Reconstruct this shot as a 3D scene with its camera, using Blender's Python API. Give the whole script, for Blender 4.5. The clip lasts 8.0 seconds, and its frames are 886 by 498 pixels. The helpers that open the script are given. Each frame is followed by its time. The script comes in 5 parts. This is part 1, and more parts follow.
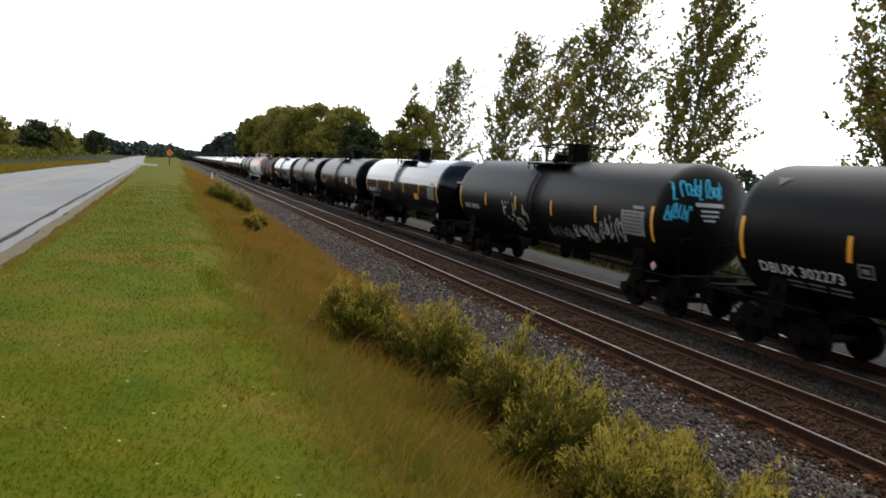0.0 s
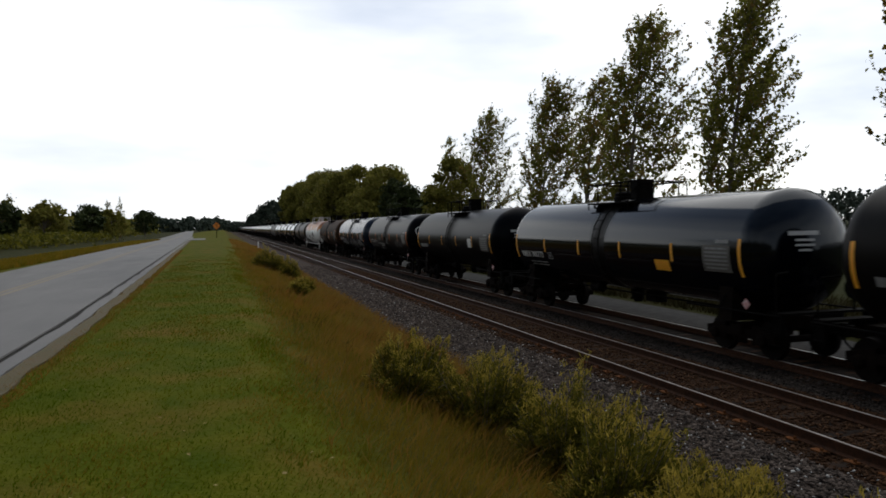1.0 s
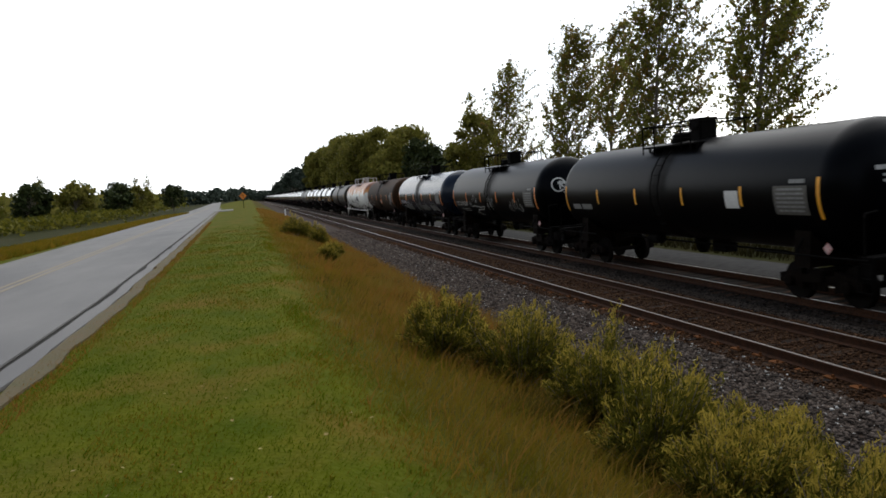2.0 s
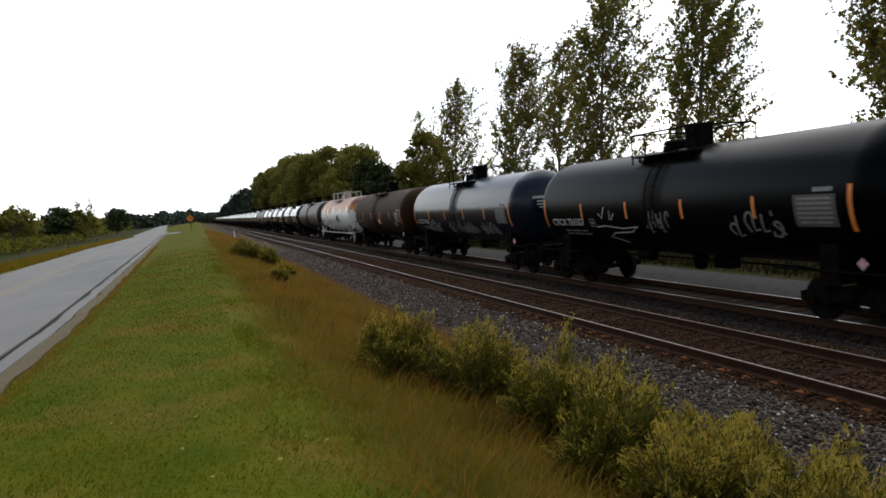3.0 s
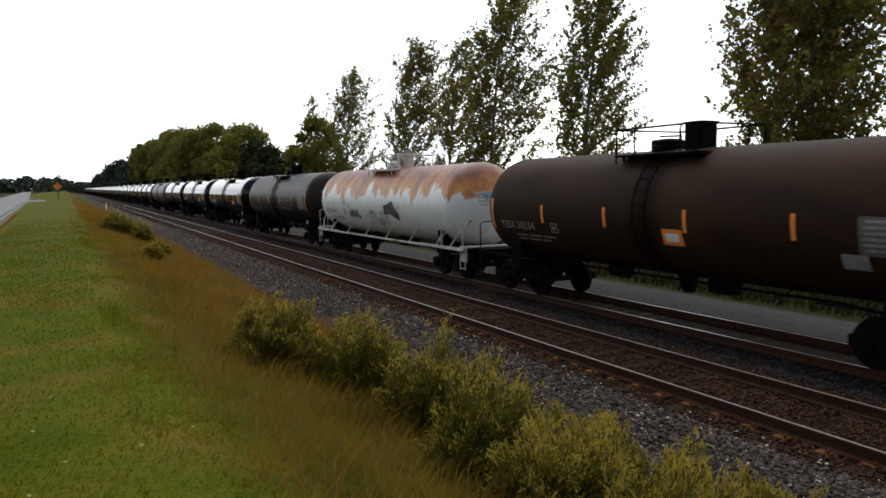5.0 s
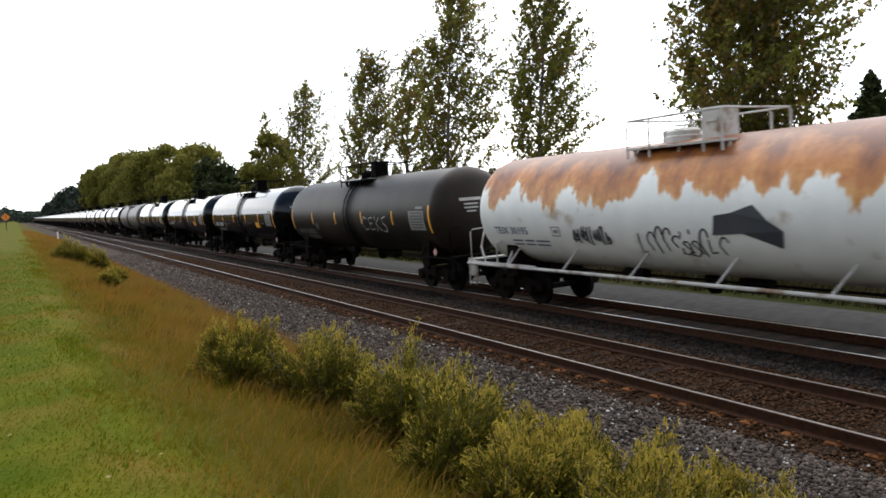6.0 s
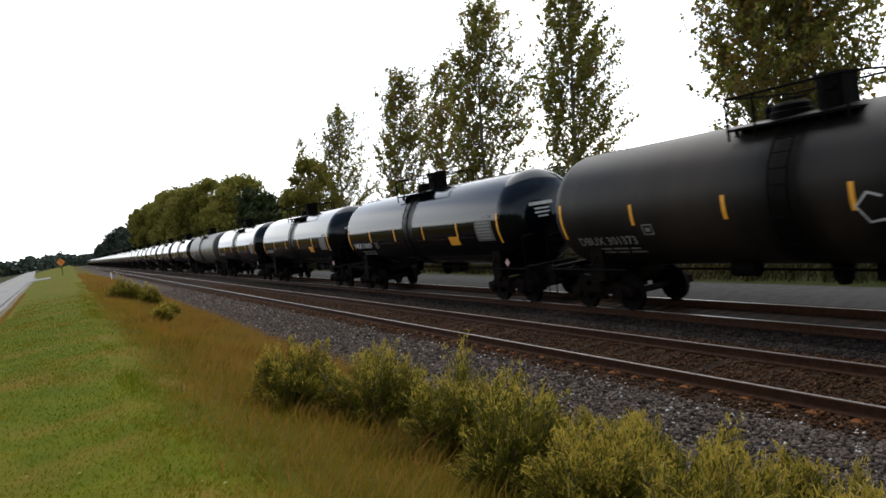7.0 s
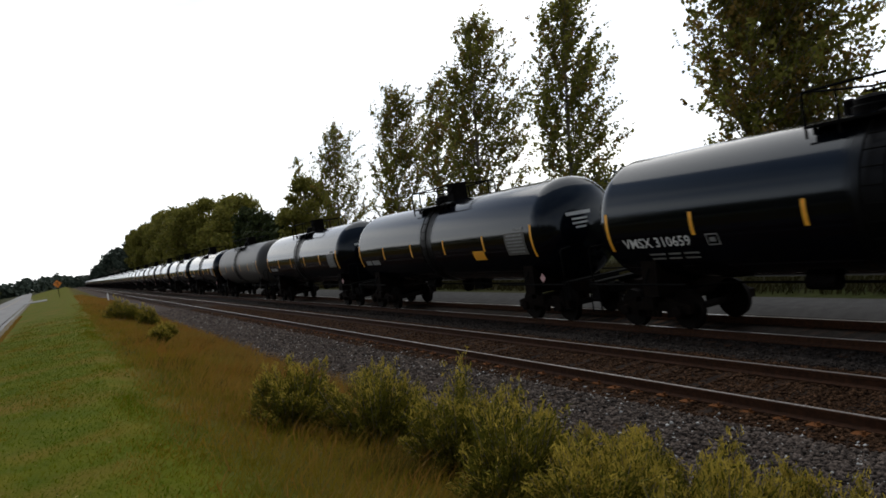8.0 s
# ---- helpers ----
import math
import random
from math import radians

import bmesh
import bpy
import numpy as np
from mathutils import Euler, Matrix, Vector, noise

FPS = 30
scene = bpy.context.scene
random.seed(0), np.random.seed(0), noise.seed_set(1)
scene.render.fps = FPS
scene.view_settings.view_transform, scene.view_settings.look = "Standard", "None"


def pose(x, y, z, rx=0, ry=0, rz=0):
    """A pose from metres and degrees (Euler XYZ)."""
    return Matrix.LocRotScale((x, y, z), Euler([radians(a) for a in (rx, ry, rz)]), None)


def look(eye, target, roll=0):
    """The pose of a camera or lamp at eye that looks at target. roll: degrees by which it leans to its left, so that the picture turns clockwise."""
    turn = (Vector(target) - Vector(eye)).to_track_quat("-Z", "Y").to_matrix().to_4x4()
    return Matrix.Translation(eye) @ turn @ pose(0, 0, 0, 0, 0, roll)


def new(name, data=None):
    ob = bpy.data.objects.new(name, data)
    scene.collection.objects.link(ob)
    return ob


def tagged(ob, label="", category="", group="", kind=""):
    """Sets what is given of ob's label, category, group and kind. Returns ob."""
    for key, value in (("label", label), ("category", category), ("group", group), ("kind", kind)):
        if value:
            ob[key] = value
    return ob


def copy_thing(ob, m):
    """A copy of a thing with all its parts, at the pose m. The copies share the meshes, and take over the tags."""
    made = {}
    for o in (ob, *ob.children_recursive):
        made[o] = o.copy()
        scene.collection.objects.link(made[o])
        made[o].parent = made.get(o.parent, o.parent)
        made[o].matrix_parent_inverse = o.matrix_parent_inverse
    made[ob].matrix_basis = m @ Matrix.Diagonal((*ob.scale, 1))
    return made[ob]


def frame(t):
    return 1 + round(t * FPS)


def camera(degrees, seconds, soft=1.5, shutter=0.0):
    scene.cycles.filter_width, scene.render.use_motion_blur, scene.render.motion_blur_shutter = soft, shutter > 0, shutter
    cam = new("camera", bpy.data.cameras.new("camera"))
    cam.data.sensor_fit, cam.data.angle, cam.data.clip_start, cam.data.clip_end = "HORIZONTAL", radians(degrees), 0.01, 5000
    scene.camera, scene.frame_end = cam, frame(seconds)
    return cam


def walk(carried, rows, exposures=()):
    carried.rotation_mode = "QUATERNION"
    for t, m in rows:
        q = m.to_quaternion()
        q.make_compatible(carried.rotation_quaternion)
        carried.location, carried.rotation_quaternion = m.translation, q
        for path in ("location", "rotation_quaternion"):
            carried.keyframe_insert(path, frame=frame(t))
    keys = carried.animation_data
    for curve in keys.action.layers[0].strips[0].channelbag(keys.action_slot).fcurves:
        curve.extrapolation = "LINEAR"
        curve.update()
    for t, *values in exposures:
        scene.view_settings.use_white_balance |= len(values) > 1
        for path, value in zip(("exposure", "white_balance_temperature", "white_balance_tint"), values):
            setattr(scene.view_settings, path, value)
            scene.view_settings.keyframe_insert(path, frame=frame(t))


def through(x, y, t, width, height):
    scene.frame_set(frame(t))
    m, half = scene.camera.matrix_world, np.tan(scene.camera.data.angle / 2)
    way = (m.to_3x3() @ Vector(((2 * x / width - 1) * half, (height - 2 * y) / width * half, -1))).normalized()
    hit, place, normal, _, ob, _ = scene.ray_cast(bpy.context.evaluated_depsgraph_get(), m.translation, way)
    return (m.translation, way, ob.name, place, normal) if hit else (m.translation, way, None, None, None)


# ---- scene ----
cam = camera(61.5, 8.0, soft=1.65, shutter=0.12)
EYE = 1.6
walk(cam, [
    (0, pose(0, 0, EYE, 84.28, -3.94, -19.56)),
    (0.2, pose(0, 0, EYE, 87.00, -3.95, -18.30)),
    (0.5, pose(0, 0, EYE, 87.99, -3.10, -18.04)),
    (0.7, pose(0, 0, EYE, 88.43, -1.47, -17.93)),
    (0.8, pose(0, 0, EYE, 88.29, -0.85, -18.00)),
    (1, pose(0, 0, EYE, 88.14, 0.94, -16.41)),
    (1.2, pose(0, 0, EYE, 87.83, 2.10, -15.79)),
    (1.3, pose(0, 0, EYE, 87.40, 2.40, -15.70)),
    (1.5, pose(0, 0, EYE, 85.63, 3.53, -17.35)),
    (1.7, pose(0, 0, EYE, 85.74, 4.00, -15.48)),
    (1.8, pose(0, 0, EYE, 85.05, 4.20, -14.70)),
    (2, pose(0, 0, EYE, 84.99, 4.25, -14.53)),
    (2.2, pose(0, 0, EYE, 84.28, 4.08, -18.35)),
    (3.3, pose(0, 0, EYE, 86.39, 5.98, -18.04)),
    (3.5, pose(0, 0, EYE, 84.62, 6.10, -18.07)),
    (4, pose(0, 0, EYE, 88.69, 4.78, -18.38)),
    (4.2, pose(0, 0, EYE, 89.00, 4.70, -16.60)),
    (4.3, pose(0, 0, EYE, 88.60, 4.25, -16.60)),
    (4.5, pose(0, 0, EYE, 87.49, 4.03, -18.20)),
    (4.6, pose(0, 0, EYE, 87.02, 3.20, -20.30)),
    (4.7, pose(0, 0, EYE, 86.42, 2.55, -22.90)),
    (4.8, pose(0, 0, EYE, 85.90, 1.90, -24.30)),
    (5, pose(0, 0, EYE, 85.03, 0.76, -26.78)),
    (5.2, pose(0, 0, EYE, 84.84, 1.33, -27.93)),
    (6.3, pose(0, 0, EYE, 85.58, 4.50, -29.80)),
    (6.5, pose(0, 0, EYE, 85.24, 4.85, -29.07)),
    (6.7, pose(0, 0, EYE, 86.40, 6.20, -27.00)),
    (6.8, pose(0, 0, EYE, 86.70, 6.90, -25.10)),
    (7, pose(0, 0, EYE, 86.74, 8.68, -26.97)),
    (7.2, pose(0, 0, EYE, 87.49, 9.70, -26.00)),
    (7.5, pose(0, 0, EYE, 88.08, 10.84, -24.90)),
    (7.8, pose(0, 0, EYE, 87.85, 10.00, -25.60)),
    (8, pose(0, 0, EYE, 88.00, 9.39, -27.22)),
], exposures=[(0, 0.42), (0.5, -0.35), (1, -0.85), (1.5, -0.8), (2, -0.2), (3.5, -0.2), (4, -0.32), (4.5, -1.33), (5, -0.18), (6.5, 0.52), (7, 0.3), (7.5, -0.18), (8, -0.42)])

# ---- sky and sun ----
world = bpy.data.worlds.new("world")
scene.world = world
world.use_nodes = True
wt = world.node_tree
wn = wt.nodes
sky = wn.new("ShaderNodeTexSky")
sky.sky_type, sky.sun_disc = "NISHITA", False
sky.sun_elevation, sky.sun_rotation = radians(60), radians(46)
tc = wn.new("ShaderNodeTexCoord")
cmap = wn.new("ShaderNodeMapping")
cmap.inputs["Scale"].default_value = (1.0, 1.6, 4.5)
wt.links.new(tc.outputs["Generated"], cmap.inputs["Vector"])
cn = wn.new("ShaderNodeTexNoise")
cn.inputs["Scale"].default_value, cn.inputs["Detail"].default_value = 1.9, 5
wt.links.new(cmap.outputs["Vector"], cn.inputs["Vector"])
cr = wn.new("ShaderNodeValToRGB")
cr.color_ramp.elements[0].position, cr.color_ramp.elements[0].color = 0.3, (16.0, 17.4, 19.8, 1)
cr.color_ramp.elements[1].position, cr.color_ramp.elements[1].color = 0.62, (28.5, 28.5, 27.8, 1)
wt.links.new(cn.outputs["Fac"], cr.inputs["Fac"])
wm = wn.new("ShaderNodeMixRGB")
wm.inputs["Fac"].default_value = 0.86
wt.links.new(sky.outputs["Color"], wm.inputs["Color1"])
wt.links.new(cr.outputs["Color"], wm.inputs["Color2"])
sz = wn.new("ShaderNodeSeparateXYZ")
wt.links.new(tc.outputs["Generated"], sz.inputs[0])
zr = wn.new("ShaderNodeMapRange")
zr.interpolation_type = "SMOOTHSTEP"
zr.inputs["From Min"].default_value, zr.inputs["From Max"].default_value = 0.2, 0.66
wt.links.new(sz.outputs["Z"], zr.inputs["Value"])
zt = wn.new("ShaderNodeMixRGB")          # hazy bright horizon, greyer blue overhead
zt.inputs["Color1"].default_value, zt.inputs["Color2"].default_value = (1, 1, 1, 1), (0.2, 0.255, 0.345, 1)
wt.links.new(zr.outputs["Result"], zt.inputs["Fac"])
zm = wn.new("ShaderNodeMixRGB")
zm.blend_type = "MULTIPLY"
zm.inputs["Fac"].default_value = 1.0
wt.links.new(wm.outputs["Color"], zm.inputs["Color1"])
wt.links.new(zt.outputs["Color"], zm.inputs["Color2"])
sd = wn.new("ShaderNodeVectorMath")        # the veil is brighter on the sun's side
sd.operation = "DOT_PRODUCT"
sd.inputs[1].default_value = (0.5, 0.72, 0.4)
wt.links.new(tc.outputs["Generated"], sd.inputs[0])
sr = wn.new("ShaderNodeMapRange")
sr.inputs["From Min"].default_value, sr.inputs["From Max"].default_value = -0.5, 0.7
sr.inputs["To Min"].default_value, sr.inputs["To Max"].default_value = 0.48, 1.0
wt.links.new(sd.outputs["Value"], sr.inputs["Value"])
sm = wn.new("ShaderNodeMixRGB")
sm.blend_type = "MULTIPLY"
sm.inputs["Fac"].default_value = 1.0
wt.links.new(zm.outputs["Color"], sm.inputs["Color1"])
wt.links.new(sr.outputs["Result"], sm.inputs["Color2"])
wt.links.new(sm.outputs["Color"], wn["Background"].inputs["Color"])
wn["Background"].inputs["Strength"].default_value = 0.1

sun = new("sun", bpy.data.lights.new("sun", "SUN"))
sun.data.energy, sun.data.angle, sun.data.color = 2.7, radians(75), (1, 0.95, 0.86)
sun.matrix_world = look((0, 0, 0), (-0.35, -0.34, -0.87))


# ---- materials ----
def mat(name, a, b, rough=0.8, metal=0.0, scale=4.0, stain=None, stain_scale=0.6, bump=0.0, bump_scale=60.0,
        island=False, obj=False, spec=0.5, stain_at=(0.5, 0.7), stretch=(1, 1, 1)):
    """Two tones mixed by noise, larger stains over them, fine relief; island / obj: tone by piece."""
    m = bpy.data.materials.new(name)
    m.use_nodes = True
    t = m.node_tree
    n, l = t.nodes, t.links
    p = n["Principled BSDF"]
    p.inputs["Roughness"].default_value, p.inputs["Metallic"].default_value = rough, metal
    p.inputs["Specular IOR Level"].default_value = spec
    co = n.new("ShaderNodeTexCoord")
    mp = n.new("ShaderNodeMapping")
    mp.inputs["Scale"].default_value = stretch
    l.new(co.outputs["Object"], mp.inputs["Vector"])
    mix = n.new("ShaderNodeMixRGB")
    mix.inputs["Color1"].default_value, mix.inputs["Color2"].default_value = (*a, 1), (*b, 1)
    if island:
        l.new(n.new("ShaderNodeNewGeometry").outputs["Random Per Island"], mix.inputs["Fac"])
    elif obj:
        l.new(n.new("ShaderNodeObjectInfo").outputs["Random"], mix.inputs["Fac"])
    else:
        no = n.new("ShaderNodeTexNoise")
        no.inputs["Scale"].default_value, no.inputs["Detail"].default_value = scale, 6
        l.new(mp.outputs["Vector"], no.inputs["Vector"])
        ra = n.new("ShaderNodeMapRange")
        ra.inputs["From Min"].default_value, ra.inputs["From Max"].default_value = 0.3, 0.7
        l.new(no.outputs["Fac"], ra.inputs["Value"])
        l.new(ra.outputs["Result"], mix.inputs["Fac"])
    out = mix
    if stain:
        s = n.new("ShaderNodeTexNoise")
        s.inputs["Scale"].default_value, s.inputs["Detail"].default_value = stain_scale, 5
        l.new(mp.outputs["Vector"], s.inputs["Vector"])
        r = n.new("ShaderNodeMapRange")
        r.inputs["From Min"].default_value, r.inputs["From Max"].default_value = stain_at
        l.new(s.outputs["Fac"], r.inputs["Value"])
        out = n.new("ShaderNodeMixRGB")
        l.new(r.outputs["Result"], out.inputs["Fac"])
        l.new(mix.outputs["Color"], out.inputs["Color1"])
        out.inputs["Color2"].default_value = (*stain, 1)
    l.new(out.outputs["Color"], p.inputs["Base Color"])
    if bump:
        bn = n.new("ShaderNodeTexNoise")
        bn.inputs["Scale"].default_value, bn.inputs["Detail"].default_value = bump_scale, 3
        l.new(co.outputs["Object"], bn.inputs["Vector"])
        bu = n.new("ShaderNodeBump")
        bu.inputs["Strength"].default_value, bu.inputs["Distance"].default_value = 0.6, bump
        l.new(bn.outputs["Fac"], bu.inputs["Height"])
        l.new(bu.outputs["Normal"], p.inputs["Normal"])
    return m


def leaf_mat(name, a, b, through=0.3, rough=0.6, patches=0.0):
    """Leaves: tone by leaf, some light through them."""
    m = mat(name, a, b, rough, island=not patches, scale=patches, spec=0.06)
    t = m.node_tree
    tr = t.nodes.new("ShaderNodeBsdfTranslucent")
    src = t.nodes["Principled BSDF"].inputs["Base Color"].links[0].from_socket
    t.links.new(src, tr.inputs["Color"])
    ms = t.nodes.new("ShaderNodeMixShader")
    ms.inputs["Fac"].default_value = through
    t.links.new(t.nodes["Principled BSDF"].outputs["BSDF"], ms.inputs[1])
    t.links.new(tr.outputs["BSDF"], ms.inputs[2])
    t.links.new(ms.outputs["Shader"], t.nodes["Material Output"].inputs["Surface"])
    return m


GRASS = mat("mown_grass", (0.049, 0.068, 0.003), (0.092, 0.093, 0.006), 0.95, scale=1.6, stain=(0.13, 0.085, 0.016), stain_scale=0.55,
            stain_at=(0.48, 0.7), bump=0.05, bump_scale=22, spec=0.03)
BANK = mat("bank_soil", (0.075, 0.05, 0.012), (0.07, 0.066, 0.01), 0.95, scale=0.9, bump=0.05, bump_scale=12, spec=0.03)
FIELD = mat("rough_field", (0.036, 0.033, 0.012), (0.025, 0.03, 0.008), 0.95, scale=0.12, bump=0.15, bump_scale=2.5, spec=0.03)
ASPHALT = mat("worn_asphalt", (0.132, 0.126, 0.121), (0.168, 0.16, 0.152), 0.85, scale=1.2, stain=(0.105, 0.101, 0.1), stain_scale=0.35,
              bump=0.006, bump_scale=160, stretch=(1, 0.25, 1))
LINE = mat("faded_yellow_paint", (0.22, 0.17, 0.09), (0.19, 0.165, 0.13), 0.8, scale=9)
GRAVEL = mat("ballast_gravel", (0.03, 0.0228, 0.019), (0.076, 0.058, 0.048), 0.95, scale=18, stain=(0.05, 0.03, 0.019), stain_scale=0.7,
             stain_at=(0.5, 0.75), bump=0.03, bump_scale=28, spec=0.05)
GRAVEL_DIRTY = mat("fouled_ballast", (0.016, 0.0084, 0.0048), (0.044, 0.0235, 0.0135), 0.95, scale=14, stain=(0.046, 0.021, 0.009), stain_scale=0.9, bump=0.03, bump_scale=28, spec=0.04)
GRIT = mat("grey_gravel", (0.032, 0.031, 0.03), (0.05, 0.048, 0.046), 0.95, scale=3, bump=0.02, bump_scale=40, spec=0.08)
STONE = mat("ballast_stone", (0.0125, 0.0094, 0.008), (0.122, 0.095, 0.079), 0.88, island=True, spec=0.08)
STONE_BROWN = mat("brown_stained_stone", (0.014, 0.0068, 0.0036), (0.086, 0.045, 0.024), 0.9, island=True, spec=0.05)
# stone and gravel near the train: its shade is put into both colours
STONE_SHADE = mat("train_shaded_stone", (0.006, 0.0048, 0.0042), (0.05, 0.041, 0.035), 0.9, island=True, spec=0.05)
GRAVEL_SHADE = mat("train_shaded_ballast", (0.009, 0.0072, 0.0062), (0.026, 0.021, 0.018), 0.95, scale=14, stain=(0.022, 0.013, 0.008), stain_scale=0.8, bump=0.03, bump_scale=28, spec=0.04)
PLACARD = mat("placard_sheet", (0.45, 0.1, 0.09), (0.62, 0.5, 0.48), 0.6, scale=20)
PALE = mat("pale_stone", (0.3, 0.29, 0.27), (0.42, 0.41, 0.39), 0.8, island=True)
TIE = mat("creosoted_wood", (0.01, 0.0064, 0.0045), (0.024, 0.0148, 0.0096), 0.9, obj=True, stain=(0.065, 0.028, 0.011), stain_scale=1.8, bump=0.01, bump_scale=20, spec=0.08)
RUST = mat("rusty_steel", (0.026, 0.0115, 0.006), (0.062, 0.025, 0.011), 0.85, 0.0, scale=14, bump=0.003, spec=0.15)
PLATE = mat("rusty_tie_plate", (0.1, 0.038, 0.013), (0.16, 0.06, 0.02), 0.9, scale=9, spec=0.08)
POLISH = mat("polished_railhead", (0.3, 0.27, 0.25), (0.42, 0.39, 0.37), 0.3, 0.6, scale=30, spec=0.5)
GLOSS = mat("gloss_black_paint", (0.0008, 0.0012, 0.0024), (0.0016, 0.0022, 0.0042), 0.12, scale=1.4, stain=(0.003, 0.0036, 0.0055), stain_scale=0.5, spec=0.3)
BLUEGREY = mat("dark_blue_grey_paint", (0.005, 0.0085, 0.017), (0.008, 0.0125, 0.023), 0.26, scale=1.2, stain=(0.012, 0.014, 0.018), stain_scale=0.4, spec=0.32)
DULL = mat("dusty_black_paint", (0.0024, 0.0022, 0.0021), (0.0046, 0.0041, 0.0038), 0.42, scale=0.9, stain=(0.0095, 0.0073, 0.0058), stain_scale=0.5,
           stain_at=(0.45, 0.8), stretch=(0.5, 1, 0.3), spec=0.08)
DUSTY = mat("brown_dusted_black_paint", (0.006, 0.0052, 0.0046), (0.011, 0.0092, 0.0078), 0.45, scale=0.9, stain=(0.036, 0.026, 0.019), stain_scale=0.5,
            stain_at=(0.4, 0.75), stretch=(0.5, 1, 0.3), spec=0.14)
BLACK2 = mat("worn_black_paint", (0.001, 0.001, 0.0013), (0.002, 0.002, 0.0024), 0.34, scale=1.1, stain=(0.0042, 0.0038, 0.0036), stain_scale=0.4, spec=0.06)
BROWN = mat("brown_rusted_paint", (0.02, 0.0098, 0.0046), (0.032, 0.016, 0.0078), 0.65, scale=1.4, stain=(0.055, 0.025, 0.0095), stain_scale=0.5,
            stain_at=(0.5, 0.8), stretch=(1, 0.4, 1), spec=0.08)
GREYDULL = mat("dusty_grey_paint", (0.042, 0.04, 0.038), (0.06, 0.057, 0.053), 0.45, scale=1, spec=0.3)
IRON = mat("black_grimy_iron", (0.0013, 0.0011, 0.001), (0.0036, 0.003, 0.0024), 0.85, scale=6, bump=0.004, spec=0.06)
TRUCK = mat("brown_grimy_castings", (0.004, 0.0027, 0.0021), (0.0095, 0.006, 0.0041), 0.9, scale=5, spec=0.05)
WHEEL = mat("worn_wheel_steel", (0.003, 0.0021, 0.0017), (0.0065, 0.0043, 0.0032), 0.8, 0.0, scale=8, spec=0.08)
YELLOW = mat("yellow_reflective_strip", (0.8, 0.33, 0.018), (0.88, 0.41, 0.025), 0.5, scale=8)
ORANGE = mat("orange_reflective_strip", (0.75, 0.2, 0.03), (0.85, 0.28, 0.04), 0.5, scale=8)
WHITE = mat("white_lettering", (0.62, 0.62, 0.6), (0.75, 0.75, 0.73), 0.6, scale=12)
FADED = mat("faded_white_lettering", (0.15, 0.15, 0.145), (0.26, 0.26, 0.25), 0.7, scale=12)
PANEL = mat("grey_stencil_panel", (0.075, 0.07, 0.06), (0.11, 0.102, 0.088), 0.7, scale=9)
BLUE = mat("blue_spray_paint", (0.01, 0.32, 0.5), (0.02, 0.42, 0.62), 0.5, scale=9)
SPRAY = mat("white_spray_paint", (0.36, 0.36, 0.35), (0.5, 0.5, 0.48), 0.7, scale=5)
DARKSPRAY = mat("dark_spray_paint", (0.03, 0.04, 0.05), (0.05, 0.05, 0.06), 0.6, scale=5)
CREAM = mat("white_frame_paint", (0.4, 0.385, 0.36), (0.5, 0.485, 0.46), 0.6, scale=5, stain=(0.2, 0.12, 0.07), stain_scale=2.2, stain_at=(0.55, 0.7))
LETTER = mat("navy_lettering", (0.05, 0.07, 0.12), (0.08, 0.1, 0.15), 0.6, scale=8)
BARK = mat("grey_bark", (0.1, 0.085, 0.065), (0.18, 0.155, 0.125), 0.9, scale=5, bump=0.02, bump_scale=14, stretch=(1, 1, 0.2))
SIGN = mat("orange_sign_sheet", (0.6, 0.18, 0.02), (0.68, 0.22, 0.03), 0.7, scale=6)
POSTW = mat("white_post_paint", (0.7, 0.7, 0.68), (0.8, 0.8, 0.78), 0.6, scale=6)
LEAF = leaf_mat("poplar_leaf", (0.09, 0.1, 0.015), (0.25, 0.23, 0.052), 0.6, 0.6)
LEAF_TURN = leaf_mat("turning_leaf", (0.11, 0.085, 0.015), (0.26, 0.165, 0.045), 0.55, 0.6)
LEAF_DARK = leaf_mat("dark_needle", (0.018, 0.028, 0.01), (0.046, 0.056, 0.017), 0.1)
LEAF_WOOD = leaf_mat("wood_leaf", (0.095, 0.098, 0.015), (0.2, 0.176, 0.04), 0.42)
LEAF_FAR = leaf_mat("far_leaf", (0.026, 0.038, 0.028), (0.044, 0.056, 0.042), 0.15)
LEAF_BUSH = leaf_mat("olive_bush_leaf", (0.038, 0.045, 0.006), (0.165, 0.146, 0.018), 0.36)
LEAF_TIP = leaf_mat("yellowish_bush_tip", (0.25, 0.2, 0.028), (0.45, 0.33, 0.06), 0.48)
WEED = leaf_mat("dry_rust_grass", (0.27, 0.11, 0.024), (0.21, 0.155, 0.03), 0.42, 0.6, 0.8)
WEED_GREEN = leaf_mat("tall_green_grass", (0.11, 0.105, 0.006), (0.25, 0.15, 0.02), 0.42, 0.6, 1.1)
BLADE = leaf_mat("short_grass_blade", (0.06, 0.103, 0.002), (0.135, 0.142, 0.006), 0.38, 0.6, 0.9)
WEED_DARK = leaf_mat("rank_olive_weed", (0.022, 0.022, 0.006), (0.055, 0.043, 0.014), 0.12, 0.6, 0.7)
WEED_OLIVE = leaf_mat("olive_brown_weed", (0.06, 0.052, 0.007), (0.125, 0.085, 0.016), 0.35, 0.6, 0.9)
DRY = mat("dead_leaf", (0.2, 0.14, 0.04), (0.36, 0.3, 0.12), 0.8, obj=True)


